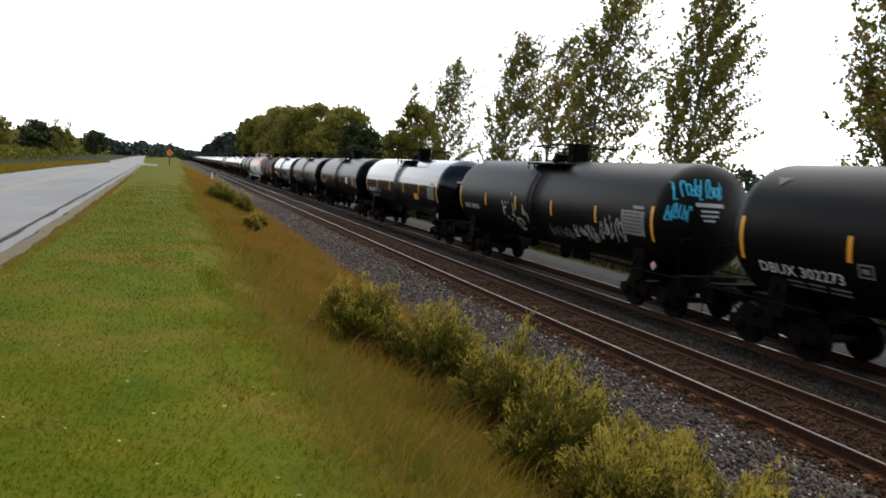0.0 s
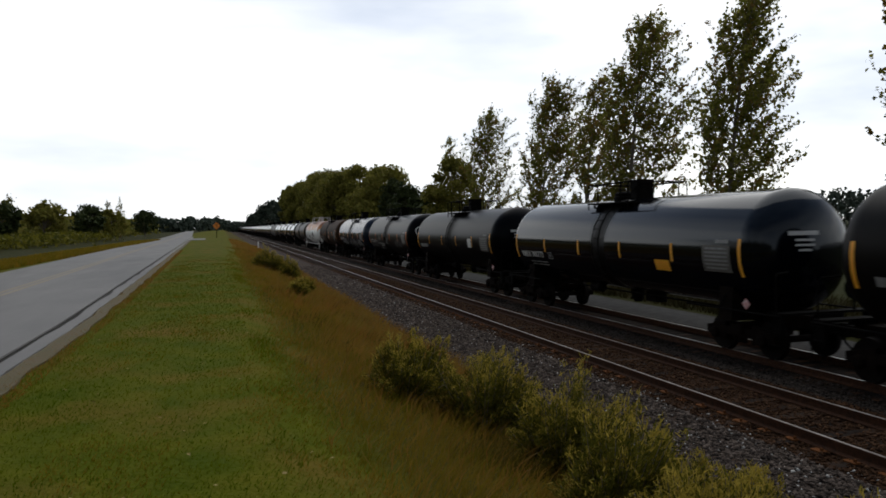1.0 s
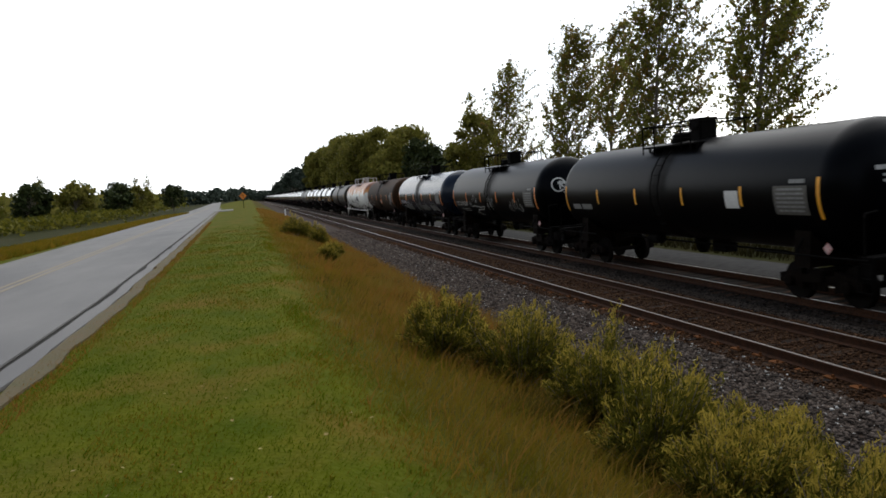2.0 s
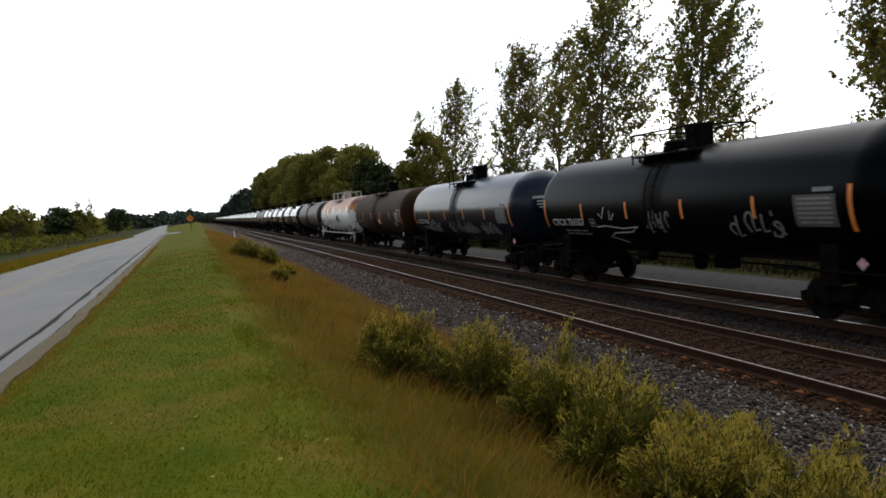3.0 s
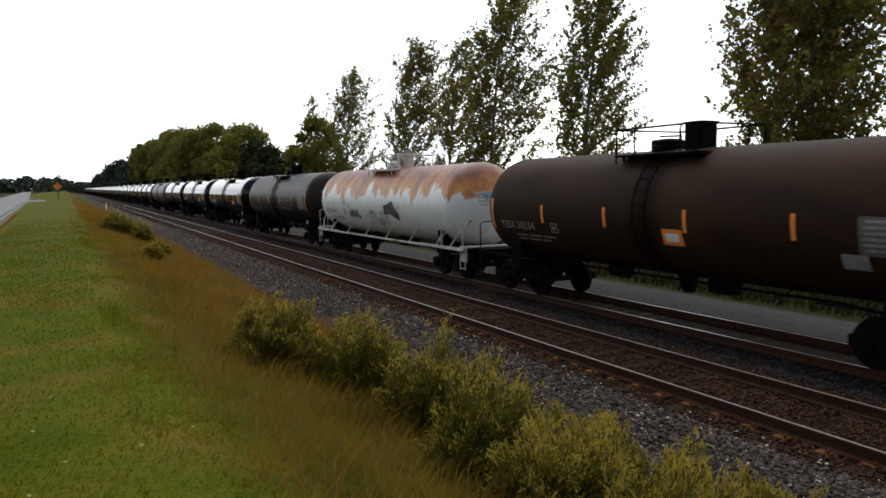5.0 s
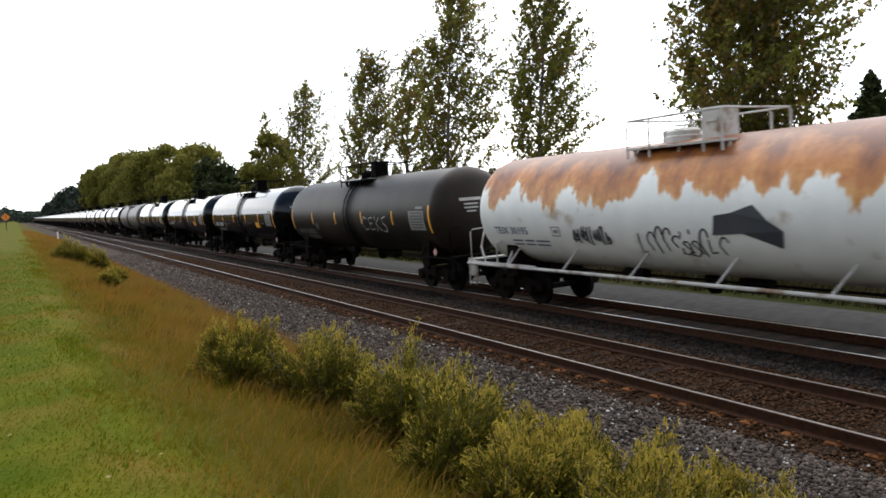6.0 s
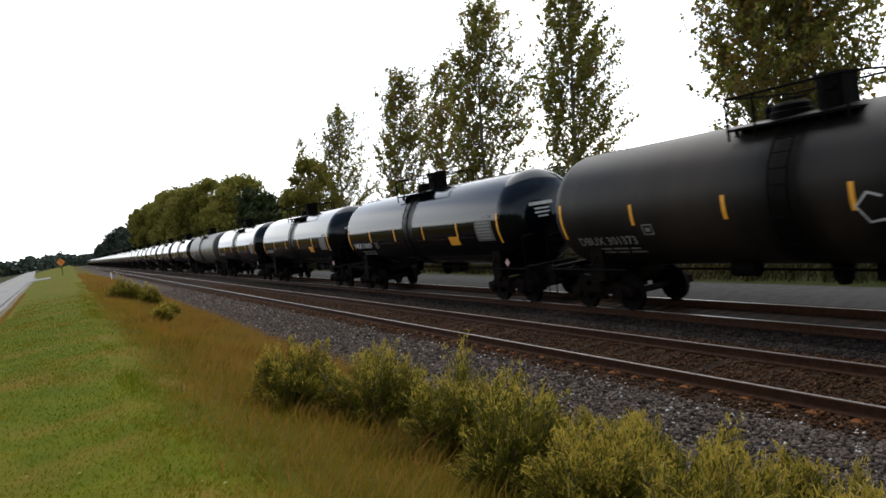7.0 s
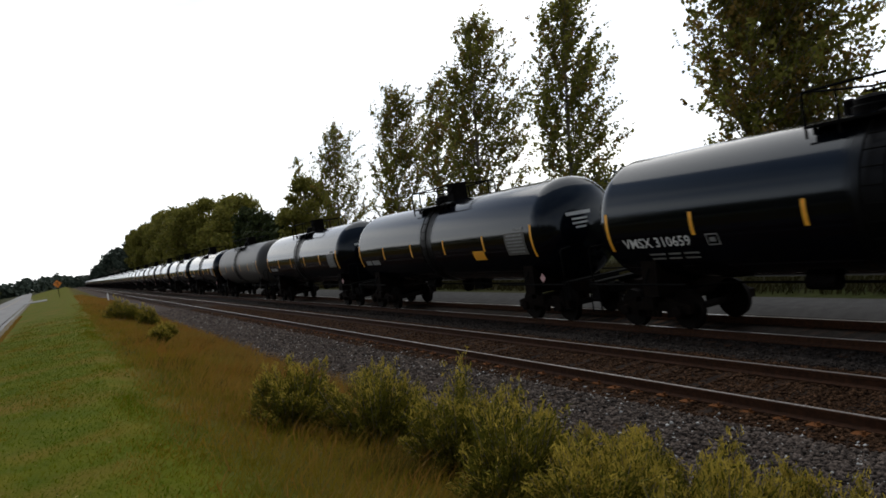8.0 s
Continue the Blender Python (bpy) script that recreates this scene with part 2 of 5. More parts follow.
def rusted_white():
    """White tank paint with rust that covers the top and runs down in uneven tongues."""
    m = mat("rust_streaked_white_paint", (0.7, 0.715, 0.69), (0.79, 0.8, 0.77), 0.45, scale=1.5, stain=(0.38, 0.3, 0.2), stain_scale=1.7, stain_at=(0.62, 0.8))
    t = m.node_tree
    n, l = t.nodes, t.links
    p = n["Principled BSDF"]
    base = p.inputs["Base Color"].links[0].from_socket
    co = n.new("ShaderNodeTexCoord")
    sep = n.new("ShaderNodeSeparateXYZ")
    l.new(co.outputs["Object"], sep.inputs[0])
    mp = n.new("ShaderNodeMapping")
    mp.inputs["Scale"].default_value = (0.5, 1.0, 0.35)
    l.new(co.outputs["Object"], mp.inputs["Vector"])
    no = n.new("ShaderNodeTexNoise")
    no.inputs["Scale"].default_value, no.inputs["Detail"].default_value, no.inputs["Roughness"].default_value = 1.0, 9, 0.62
    l.new(mp.outputs["Vector"], no.inputs["Vector"])
    a = n.new("ShaderNodeMath")
    a.operation = "MULTIPLY_ADD"
    l.new(no.outputs["Fac"], a.inputs[0])
    a.inputs[1].default_value = 3.2
    l.new(sep.outputs["Z"], a.inputs[2])
    r = n.new("ShaderNodeMapRange")
    r.inputs["From Min"].default_value, r.inputs["From Max"].default_value = 4.55, 4.64
    l.new(a.outputs[0], r.inputs["Value"])
    rc = n.new("ShaderNodeValToRGB")
    n2 = n.new("ShaderNodeTexNoise")
    n2.inputs["Scale"].default_value, n2.inputs["Detail"].default_value, n2.inputs["Roughness"].default_value = 2.6, 8, 0.7
    l.new(co.outputs["Object"], n2.inputs["Vector"])
    b = n.new("ShaderNodeMath")
    b.operation = "MULTIPLY_ADD"
    l.new(n2.outputs["Fac"], b.inputs[0])
    b.inputs[1].default_value = 1.5
    l.new(a.outputs[0], b.inputs[2])
    r2 = n.new("ShaderNodeMapRange")
    r2.inputs["From Min"].default_value, r2.inputs["From Max"].default_value = 5.2, 6.3
    l.new(b.outputs[0], r2.inputs["Value"])
    l.new(r2.outputs["Result"], rc.inputs["Fac"])
    ra = rc.color_ramp
    ra.elements[0].color, ra.elements[1].color = (0.62, 0.32, 0.1, 1), (0.17, 0.06, 0.03, 1)
    ra.elements.new(0.4).color = (0.45, 0.17, 0.042, 1)
    mx = n.new("ShaderNodeMixRGB")
    l.new(r.outputs["Result"], mx.inputs["Fac"])
    l.new(base, mx.inputs["Color1"])
    l.new(rc.outputs["Color"], mx.inputs["Color2"])
    l.new(mx.outputs["Color"], p.inputs["Base Color"])
    return m


RUSTWHITE = rusted_white()


def dark_flank_band(m, tone, seed):
    """A dark, dull, uneven band down the flank under the manway."""
    t = m.node_tree
    n, l = t.nodes, t.links
    p = n["Principled BSDF"]
    base = p.inputs["Base Color"].links[0].from_socket
    co = n.new("ShaderNodeTexCoord")
    mp = n.new("ShaderNodeMapping")
    mp.inputs["Location"].default_value, mp.inputs["Scale"].default_value = (seed, 0, 0), (0.5, 2.2, 0.6)
    l.new(co.outputs["Object"], mp.inputs["Vector"])
    no = n.new("ShaderNodeTexNoise")
    no.inputs["Scale"].default_value, no.inputs["Detail"].default_value = 1.6, 6
    l.new(mp.outputs["Vector"], no.inputs["Vector"])
    sep = n.new("ShaderNodeSeparateXYZ")
    l.new(co.outputs["Object"], sep.inputs[0])
    ab = n.new("ShaderNodeMath")
    ab.operation = "ABSOLUTE"
    l.new(sep.outputs["Y"], ab.inputs[0])
    ad = n.new("ShaderNodeMath")
    ad.operation = "MULTIPLY_ADD"
    l.new(no.outputs["Fac"], ad.inputs[0])
    ad.inputs[1].default_value = 0.7
    l.new(ab.outputs[0], ad.inputs[2])
    r = n.new("ShaderNodeMapRange")
    r.inputs["From Min"].default_value, r.inputs["From Max"].default_value = 0.55, 1.0
    r.inputs["To Min"].default_value, r.inputs["To Max"].default_value = 0.85, 0.0
    l.new(ad.outputs[0], r.inputs["Value"])
    mx = n.new("ShaderNodeMixRGB")
    mx.inputs["Color2"].default_value = (*tone, 1)
    l.new(r.outputs["Result"], mx.inputs["Fac"])
    l.new(base, mx.inputs["Color1"])
    l.new(mx.outputs["Color"], p.inputs["Base Color"])
    ro = n.new("ShaderNodeMapRange")
    ro.inputs["To Min"].default_value, ro.inputs["To Max"].default_value = p.inputs["Roughness"].default_value, 0.55
    l.new(r.outputs["Result"], ro.inputs["Value"])
    l.new(ro.outputs["Result"], p.inputs["Roughness"])
    sp = n.new("ShaderNodeMapRange")
    sp.inputs["To Min"].default_value, sp.inputs["To Max"].default_value = p.inputs["Specular IOR Level"].default_value, 0.04
    l.new(r.outputs["Result"], sp.inputs["Value"])
    l.new(sp.outputs["Result"], p.inputs["Specular IOR Level"])


for m in (GLOSS, BLUEGREY, BLACK2):       # a cool sheen on the black paints
    m.node_tree.nodes["Principled BSDF"].inputs["Specular Tint"].default_value = (0.76, 0.87, 1.0, 1)
for k, m in enumerate((GLOSS, BLUEGREY, DULL, BLACK2, BROWN, GREYDULL, DUSTY)):
    dark_flank_band(m, (0.004, 0.0032, 0.0026) if m is not BROWN else (0.009, 0.005, 0.003), 3.1 * k)


def verge_to_bank():
    """Ground cover that passes from mown grass into weedy soil along an uneven line."""
    t = GRASS.node_tree
    n, l = t.nodes, t.links
    p = n["Principled BSDF"]
    grass = p.inputs["Base Color"].links[0].from_socket
    co = n.new("ShaderNodeTexCoord")
    sep = n.new("ShaderNodeSeparateXYZ")
    l.new(co.outputs["Object"], sep.inputs[0])
    no = n.new("ShaderNodeTexNoise")
    no.inputs["Scale"].default_value, no.inputs["Detail"].default_value = 0.7, 6
    l.new(co.outputs["Object"], no.inputs["Vector"])
    a = n.new("ShaderNodeMath")
    a.operation = "MULTIPLY_ADD"
    l.new(no.outputs["Fac"], a.inputs[0])
    a.inputs[1].default_value = 1.8
    l.new(sep.outputs["X"], a.inputs[2])
    r = n.new("ShaderNodeMapRange")
    r.inputs["From Min"].default_value, r.inputs["From Max"].default_value = 1.5, 2.4
    l.new(a.outputs[0], r.inputs["Value"])
    soil = n.new("ShaderNodeMixRGB")
    soil.inputs["Color1"].default_value, soil.inputs["Color2"].default_value = (0.07, 0.046, 0.011, 1), (0.062, 0.06, 0.009, 1)
    l.new(no.outputs["Fac"], soil.inputs["Fac"])
    mx = n.new("ShaderNodeMixRGB")
    l.new(r.outputs["Result"], mx.inputs["Fac"])
    l.new(grass, mx.inputs["Color1"])
    l.new(soil.outputs["Color"], mx.inputs["Color2"])
    l.new(mx.outputs["Color"], p.inputs["Base Color"])


verge_to_bank()


# ---- mesh helpers ----
class Shape:
    """Collects vertices and faces for one mesh."""

    def __init__(self):
        self.v, self.f = [], []

    def add(self, vs, fs):
        k = len(self.v)
        self.v += [tuple(p) for p in vs]
        self.f += [tuple(i + k for i in f) for f in fs]
        return self

    def box(self, c, s, bevel=0.0):
        x, y, z = c
        a, b, d = s[0] / 2, s[1] / 2, s[2] / 2
        e = min(bevel, a, b)
        ring = [(-a + e, -b), (a - e, -b), (a, -b + e), (a, b - e), (a - e, b), (-a + e, b), (-a, b - e), (-a, -b + e)] if e else [(-a, -b), (a, -b), (a, b), (-a, b)]
        n = len(ring)
        vs = [(x + p, y + q, z - d) for p, q in ring] + [(x + p, y + q, z + d) for p, q in ring]
        fs = [tuple(range(n))[::-1], tuple(range(n, 2 * n))] + [(i, (i + 1) % n, n + (i + 1) % n, n + i) for i in range(n)]
        return self.add(vs, fs)

    def tube(self, pts, r, seg=8, r1=None):
        pts = [Vector(p) for p in pts]
        n = len(pts)
        vs, fs = [], []
        for i, p in enumerate(pts):
            d = (pts[min(i + 1, n - 1)] - pts[max(i - 1, 0)]).normalized()
            u = d.orthogonal().normalized() if abs(d.z) < 0.99 else Vector((1, 0, 0))
            if abs(d.z) < 0.99:
                u = d.cross(Vector((0, 0, 1))).normalized()
            w = d.cross(u)
            rr = r if r1 is None else r + (r1 - r) * i / (n - 1)
            for k in range(seg):
                a = 2 * math.pi * k / seg
                vs.append(p + rr * (math.cos(a) * u + math.sin(a) * w))
        for i in range(n - 1):
            for k in range(seg):
                fs.append((i * seg + k, i * seg + (k + 1) % seg, (i + 1) * seg + (k + 1) % seg, (i + 1) * seg + k))
        fs += [tuple(range(seg))[::-1], tuple(range((n - 1) * seg, n * seg))]
        return self.add(vs, fs)

    def lathe(self, prof, seg, centre=(0, 0, 0), axis="y"):
        """prof: (place along the axis, radius) from end to end."""
        vs, fs = [], []
        for y, r in prof:
            for k in range(seg):
                a = 2 * math.pi * k / seg
                p = (r * math.cos(a), y, r * math.sin(a)) if axis == "y" else (y, r * math.cos(a), r * math.sin(a)) if axis == "x" else (r * math.cos(a), r * math.sin(a), y)
                vs.append((p[0] + centre[0], p[1] + centre[1], p[2] + centre[2]))
        m = len(prof)
        for i in range(m - 1):
            for k in range(seg):
                fs.append((i * seg + k, (i + 1) * seg + k, (i + 1) * seg + (k + 1) % seg, i * seg + (k + 1) % seg))
        fs += [tuple(range(seg)), tuple(range((m - 1) * seg, m * seg))[::-1]]
        return self.add(vs, fs)

    def mesh(self, name, material, smooth=False):
        me = bpy.data.meshes.new(name)
        me.from_pydata(self.v, [], self.f)
        me.materials.append(material)
        if smooth:
            me.polygons.foreach_set("use_smooth", [True] * len(me.polygons))
            me.set_sharp_from_angle(angle=radians(38))
        me.update()
        return me


def part(name, shape, material, parent=None, label="", smooth=False):
    """Links a shape or a ready mesh as one object under a thing or a part."""
    me = shape.mesh(name, material, smooth) if isinstance(shape, Shape) else shape
    ob = new(name, me)
    ob.parent = parent
    return tagged(ob, label)


def quads(name, c, u, w, material, parent=None, taper=1.0):
    """One mesh of many loose quads: centres c, half sides u and w (arrays n x 3)."""
    n = len(c)
    v = np.empty((n, 4, 3))
    v[:, 0], v[:, 1], v[:, 2], v[:, 3] = c - u - w, c + u - w, c + u * taper + w, c - u * taper + w
    me = bpy.data.meshes.new(name)
    me.vertices.add(4 * n)
    me.vertices.foreach_set("co", v.reshape(-1))
    me.loops.add(4 * n)
    me.loops.foreach_set("vertex_index", np.arange(4 * n))
    me.polygons.add(n)
    me.polygons.foreach_set("loop_start", np.arange(0, 4 * n, 4))
    me.materials.append(material)
    me.update(calc_edges=True)
    ob = new(name, me)
    ob.parent = parent
    return ob


def sheet(name, xs, ys, zfun, material):
    """A ground sheet on the grid xs by ys."""
    v = [(x, y, zfun(x, y)) for y in ys for x in xs]
    n = len(xs)
    f = [(j * n + i, j * n + i + 1, (j + 1) * n + i + 1, (j + 1) * n + i) for j in range(len(ys) - 1) for i in range(n - 1)]
    me = bpy.data.meshes.new(name)
    me.from_pydata(v, [], f)
    me.materials.append(material)
    me.polygons.foreach_set("use_smooth", [True] * len(me.polygons))
    me.update()
    return new(name, me)


# ---- ground, road, track beds ----
RAIL, RAIL2 = -1.41, -1.765          # rail tops of the empty and of the train's track
TRACK, TRACK2 = 8.66, 13.37          # their middles
PROFILE = [(-2000, -0.9), (-60, -0.6), (-14, -0.3), (-9.4, -0.06), (-8.8, -0.03), (-2.3, -0.03), (-1.8, 0.0), (0.3, 0.0), (1.6, -0.4), (3.0, -0.95),
           (4.2, -1.42), (5.2, -1.72), (6.2, -1.9), (11, -2.1), (15.4, -2.2), (17.8, -2.0), (22, -1.9), (40, -1.6), (2000, -1.2)]


def lerp(table, x):
    for (a, p), (b, q) in zip(table, table[1:]):
        if x <= b:
            return p + (q - p) * (x - a) / (b - a)
    return table[-1][1]


def bend(y):
    """How far the road swings away beyond its straight stretch."""
    if y < 700:
        return -0.0235 * max(0.0, y - 14) - 0.012 * max(0.0, y - 150)
    return bend(699) - (y - 699) * 0.08


def gz(x, y=0):
    z = lerp(PROFILE, x)
    if 0.3 < x < 5.2:
        z += 0.05 * noise.noise(Vector((x * 0.9, y * 0.5, 0)))
    return z


xs = [-2000, -900, -400, -180, -90, -60, -40, -30, -24, -20, -17, -14, -12, -9.4, -8.8, -7, -5, -2.3, -1.8, -1, -0.4, 0.3, 0.8, 1.2, 1.6, 2, 2.5, 3, 3.6, 4.2, 4.7, 5.2,
      6.2, 11, 15.4, 17.8, 22, 28, 40, 60, 90, 150, 300, 700, 2000]
ys = [-400, -200, -100, -50, -25, -12, -6] + [i * 1.0 - 3 for i in range(43)] + [42, 45, 50, 56, 63, 72, 84, 100, 120, 145, 175, 210, 260, 330, 430, 600, 900, 1500, 3500]
ground = sheet("ground", xs, ys, gz, GRASS)
ground.data.materials.append(BANK)
ground.data.materials.append(FIELD)
for p in ground.data.polygons:
    p.material_index = 0 if -12 < p.center.x < 2.9 else 1 if 2.9 < p.center.x < 16 else 2
tagged(ground, "mown verge, weedy bank and open field ground", "ground", kind="structure")


def strip(name, x0, x1, y0, y1, z, thick, material, step=4.0, follow=True, wob=0.0):
    """A slab along the road between two side lines."""
    s = Shape()
    k = int((y1 - y0) / step) + 1
    vs = []
    for i in range(k + 1):
        y = y0 + (y1 - y0) * i / k
        b = bend(y) if follow else 0
        w = wob * noise.noise(Vector((y * 0.8, x0, 3.1)))
        w2 = wob * noise.noise(Vector((y * 0.8, x1, 7.7)))
        vs += [(x0 + b + w, y, z), (x1 + b + w2, y, z), (x1 + b + w2, y, z - thick), (x0 + b + w, y, z - thick)]
    fs = [(0, 1, 2, 3), (4 * k + 3, 4 * k + 2, 4 * k + 1, 4 * k)]
    for i in range(k):
        a, c = 4 * i, 4 * i + 4
        fs += [(a, c, c + 1, a + 1), (a + 1, c + 1, c + 2, a + 2), (a + 3, c + 3, c, a)]
    s.add(vs, fs)
    return part(name, s, material)


road = tagged(strip("road", -7.9, -2.74, -60, 900, 0.02, 0.08, ASPHALT, 2.0), "worn light-grey asphalt country road", "road", kind="structure")
tagged(strip("road_shoulder", -2.63, -2.4, -30, 160, 0.012, 0.08, ASPHALT, 0.45, wob=0.06), "broken grey asphalt edge of the road beyond a dark crack", "road edge", kind="structure")
for dx in (-5.5, -5.26):
    tagged(strip("centre_line", dx, dx + 0.11, -60, 500, 0.026, 0.008, LINE, 4.0), "faded yellow double centre line on the asphalt", "road marking", kind="structure")
crack = strip("road_crack", -2.76, -2.6, -30, 60, -0.004, 0.02, mat("dark_crack_dirt", (0.012, 0.011, 0.01), (0.03, 0.027, 0.022), 0.95, scale=12, spec=0.1), 2.0)
tagged(crack, "dark open crack along the broken asphalt edge", "road crack", kind="structure")
dry = strip("dry_road_edge", -2.38, -2.14, -20, 140, 0.006, 0.03, mat("dry_edge_grass", (0.1, 0.068, 0.03), (0.07, 0.062, 0.02), 0.95, scale=2.5, bump=0.03, bump_scale=25), 0.4, wob=0.1)
tagged(dry, "dry brown grass and grit along the asphalt", "verge", kind="structure")
tagged(strip("driveway", -3.2, -0.2, 112, 128, 0.03, 0.06, ASPHALT, 2.0), "pale gravel turn-off beside the road", "driveway", kind="structure")

BED = [(4.9, -1.85), (5.25, -1.68), (6.5, -1.66), (7.1, -1.605), (10.2, -1.605), (10.9, -1.72), (11.7, -1.955), (15.0, -1.955), (15.5, -2.06)]
bx = [4.9, 5.05, 5.25, 5.6, 6, 6.5, 6.8, 7.1, 8, 9.3, 10.2, 10.5, 10.9, 11.3, 11.7, 12.6, 14, 15, 15.5]
by = [-60, -20, -8] + [i * 0.5 - 4 for i in range(90)] + [42, 46, 52, 60, 70, 85, 105, 140, 200, 300, 500, 800, 1300, 2200]
bed = sheet("ballast_bed", bx, by, lambda x, y: lerp(BED, x) + (0.03 * noise.noise(Vector((x * 1.5, y * 1.1, 5))) if x < 7 or 10.2 < x < 12 else 0), GRAVEL)
bed.data.materials.append(GRAVEL_DIRTY)
bed.data.materials.append(GRAVEL_SHADE)
# gravel beside and under the train gets the tone with shade in it
for p in bed.data.polygons:
    p.material_index = 2 if p.center.x > 10.4 else 1 if p.center.x > 7.2 else 0
tagged(bed, "dark grey crushed-stone ballast under both tracks", "ballast", kind="structure")
far_strip = sheet("gravel_track", [15.4, 15.9, 17.3, 17.7], [-60, 0, 30, 60, 120, 300, 900], lambda x, y: -1.95 if 15.5 < x < 17.5 else -2.1, GRIT)
tagged(far_strip, "pale grey gravel service track beyond the rails", "gravel track", kind="structure")


def scatter_stones(name, material, n, xr, yr, size, seed, label, lift=0.012):
    """Many loose crushed stones, each an uneven octahedron."""
    g = np.random.default_rng(seed)
    x = g.uniform(*xr, n)
    y = yr[0] + (yr[1] - yr[0]) * g.random(n) ** 2.3
    z = np.array([lerp(BED, a) for a in x]) + lift
    s = size * (0.35 + 1.3 * g.random(n) ** 1.8) * (1 + y / 60)
    octa = np.array([(1, 0, 0), (0, 1, 0), (-1, 0, 0), (0, -1, 0), (0, 0, 0.6), (0, 0, -0.6)])
    v = octa[None] * g.uniform(0.55, 1.15, (n, 6, 1)) + g.uniform(-0.3, 0.3, (n, 6, 3))
    a = g.uniform(0, 6.28, n)
    ca, sa = np.cos(a)[:, None], np.sin(a)[:, None]
    v = np.stack([v[..., 0] * ca - v[..., 1] * sa, v[..., 0] * sa + v[..., 1] * ca, v[..., 2]], -1) * s[:, None, None]
    v += np.stack([x, y, z], -1)[:, None]
    tri = np.array([(0, 1, 4), (1, 2, 4), (2, 3, 4), (3, 0, 4), (1, 0, 5), (2, 1, 5), (3, 2, 5), (0, 3, 5)])
    f = (tri[None] + 6 * np.arange(n)[:, None, None]).reshape(-1)
    me = bpy.data.meshes.new(name)
    me.vertices.add(6 * n)
    me.vertices.foreach_set("co", v.reshape(-1))
    me.loops.add(24 * n)
    me.loops.foreach_set("vertex_index", f)
    me.polygons.add(8 * n)
    me.polygons.foreach_set("loop_start", np.arange(0, 24 * n, 3))
    me.materials.append(material)
    me.update(calc_edges=True)
    return tagged(new(name, me), label, "ballast stones", kind="stuff")


scatter_stones("ballast_stones", STONE, 75000, (5.1, 7.35), (3, 62), 0.03, 1, "loose grey crushed ballast stones beside the rails")
scatter_stones("ballast_stones", STONE_SHADE, 22000, (10.15, 12.5), (3, 55), 0.028, 2, "dirty grey crushed ballast stones between the tracks, coloured darker for the train's shade")
scatter_stones("ballast_stones", STONE_BROWN, 46000, (7.35, 10.15), (3, 55), 0.026, 4, "rust-stained brown ballast stones between the rails", 0.018)
scatter_stones("pale_stones", PALE, 4200, (5.2, 7.6), (3, 50), 0.02, 3, "scattered whitish stones on the ballast")


# ---- rails and sleepers ----
def rail_shape(x, y0, y1, top):
    prof = [(-0.075, -0.17), (0.075, -0.17), (0.075, -0.155), (0.012, -0.13), (0.012, -0.045), (0.036, -0.035), (0.036, -0.004),
            (-0.036, -0.004), (-0.036, -0.035), (-0.012, -0.045), (-0.012, -0.13), (-0.075, -0.155)]
    n = len(prof)
    s = Shape()
    s.add([(x + a, y, top + b) for y in (y0, y1) for a, b in prof], [(i, i + n, (i + 1) % n + n, (i + 1) % n) for i in range(n)] + [tuple(range(n)), tuple(range(n, 2 * n))[::-1]])
    return s


def railway(name, mid, top, label, near):
    tr = tagged(new(name), label, "railway track", kind="structure")
    for sx in (-0.7525, 0.7525):
        r = part("rail", rail_shape(mid + sx, -60, 1500, top), RUST, tr, "rusty steel rail with a polished running surface")
        part("railhead", Shape().box((mid + sx, 720, top - 0.002), (0.034, 1560, 0.006)), POLISH, r, "bright worn running surface")
    tie = [Shape().box((0, 0, 0), (2.6, 0.225, 0.18), 0.02).mesh("sleeper", TIE)]
    for k in range(2):
        s = Shape().box((0, 0, 0), (2.6, 0.22 + 0.02 * k, 0.18), 0.03)
        s.v = [(x + 0.015 * noise.noise(Vector((x, y * 9, k))), y + 0.012 * noise.noise(Vector((x * 2, y, k + 4))), z) for x, y, z in s.v]
        tie.append(s.mesh("sleeper", TIE))
    plate = Shape().box((0, 0, 0), (0.36, 0.19, 0.025), 0.01)
    for a, b in ((-0.13, -0.06), (0.13, 0.06), (0.11, -0.06)):
        plate.box((a, b, 0.03), (0.03, 0.03, 0.05))
    plate = plate.mesh("tie_plate", PLATE)
    g = random.Random(7)
    if near:
        for i in range(130):
            t = part("sleeper", tie[i % 3], TIE, tr)
            t.matrix_local = pose(mid + g.uniform(-0.05, 0.05), 2.4 + 0.535 * i + g.uniform(-0.03, 0.03), top - 0.275 + g.uniform(-0.012, 0.012), 0, 0, g.uniform(-1.2, 1.2))
            if i < 75:
                p = part("tie_plate", plate, PLATE, t)      # those of the other rail lie under the dirt
                p.matrix_local = pose(-0.7525, 0, 0.1)
    s = Shape()
    for i in range(130 if near else 8, 420):
        s.box((mid, 2.4 + 0.535 * i, top - 0.275), (2.6, 0.225, 0.18))
    tagged(part("far_sleepers", s, TIE, tr), kind="stuff")
    return tr


railway("railway_track_near", TRACK, RAIL, "empty railway track with rusty rails on dark wooden sleepers", True)
railway("railway_track_far", TRACK2, RAIL2, "railway track under the tank train, rails on dark sleepers", False)

# ---- tank cars ----
ZC, RT = 2.617, 1.52                 # tank middle over the rail, tank radius
HEAD = 0.8


def side(y, v, off=0.012, r=RT):
    """A point on the tank's near flank: y along the car, v metres of arc above the middle."""
    a = v / r
    return (-(r + off) * math.cos(a), y, ZC + (r + off) * math.sin(a))


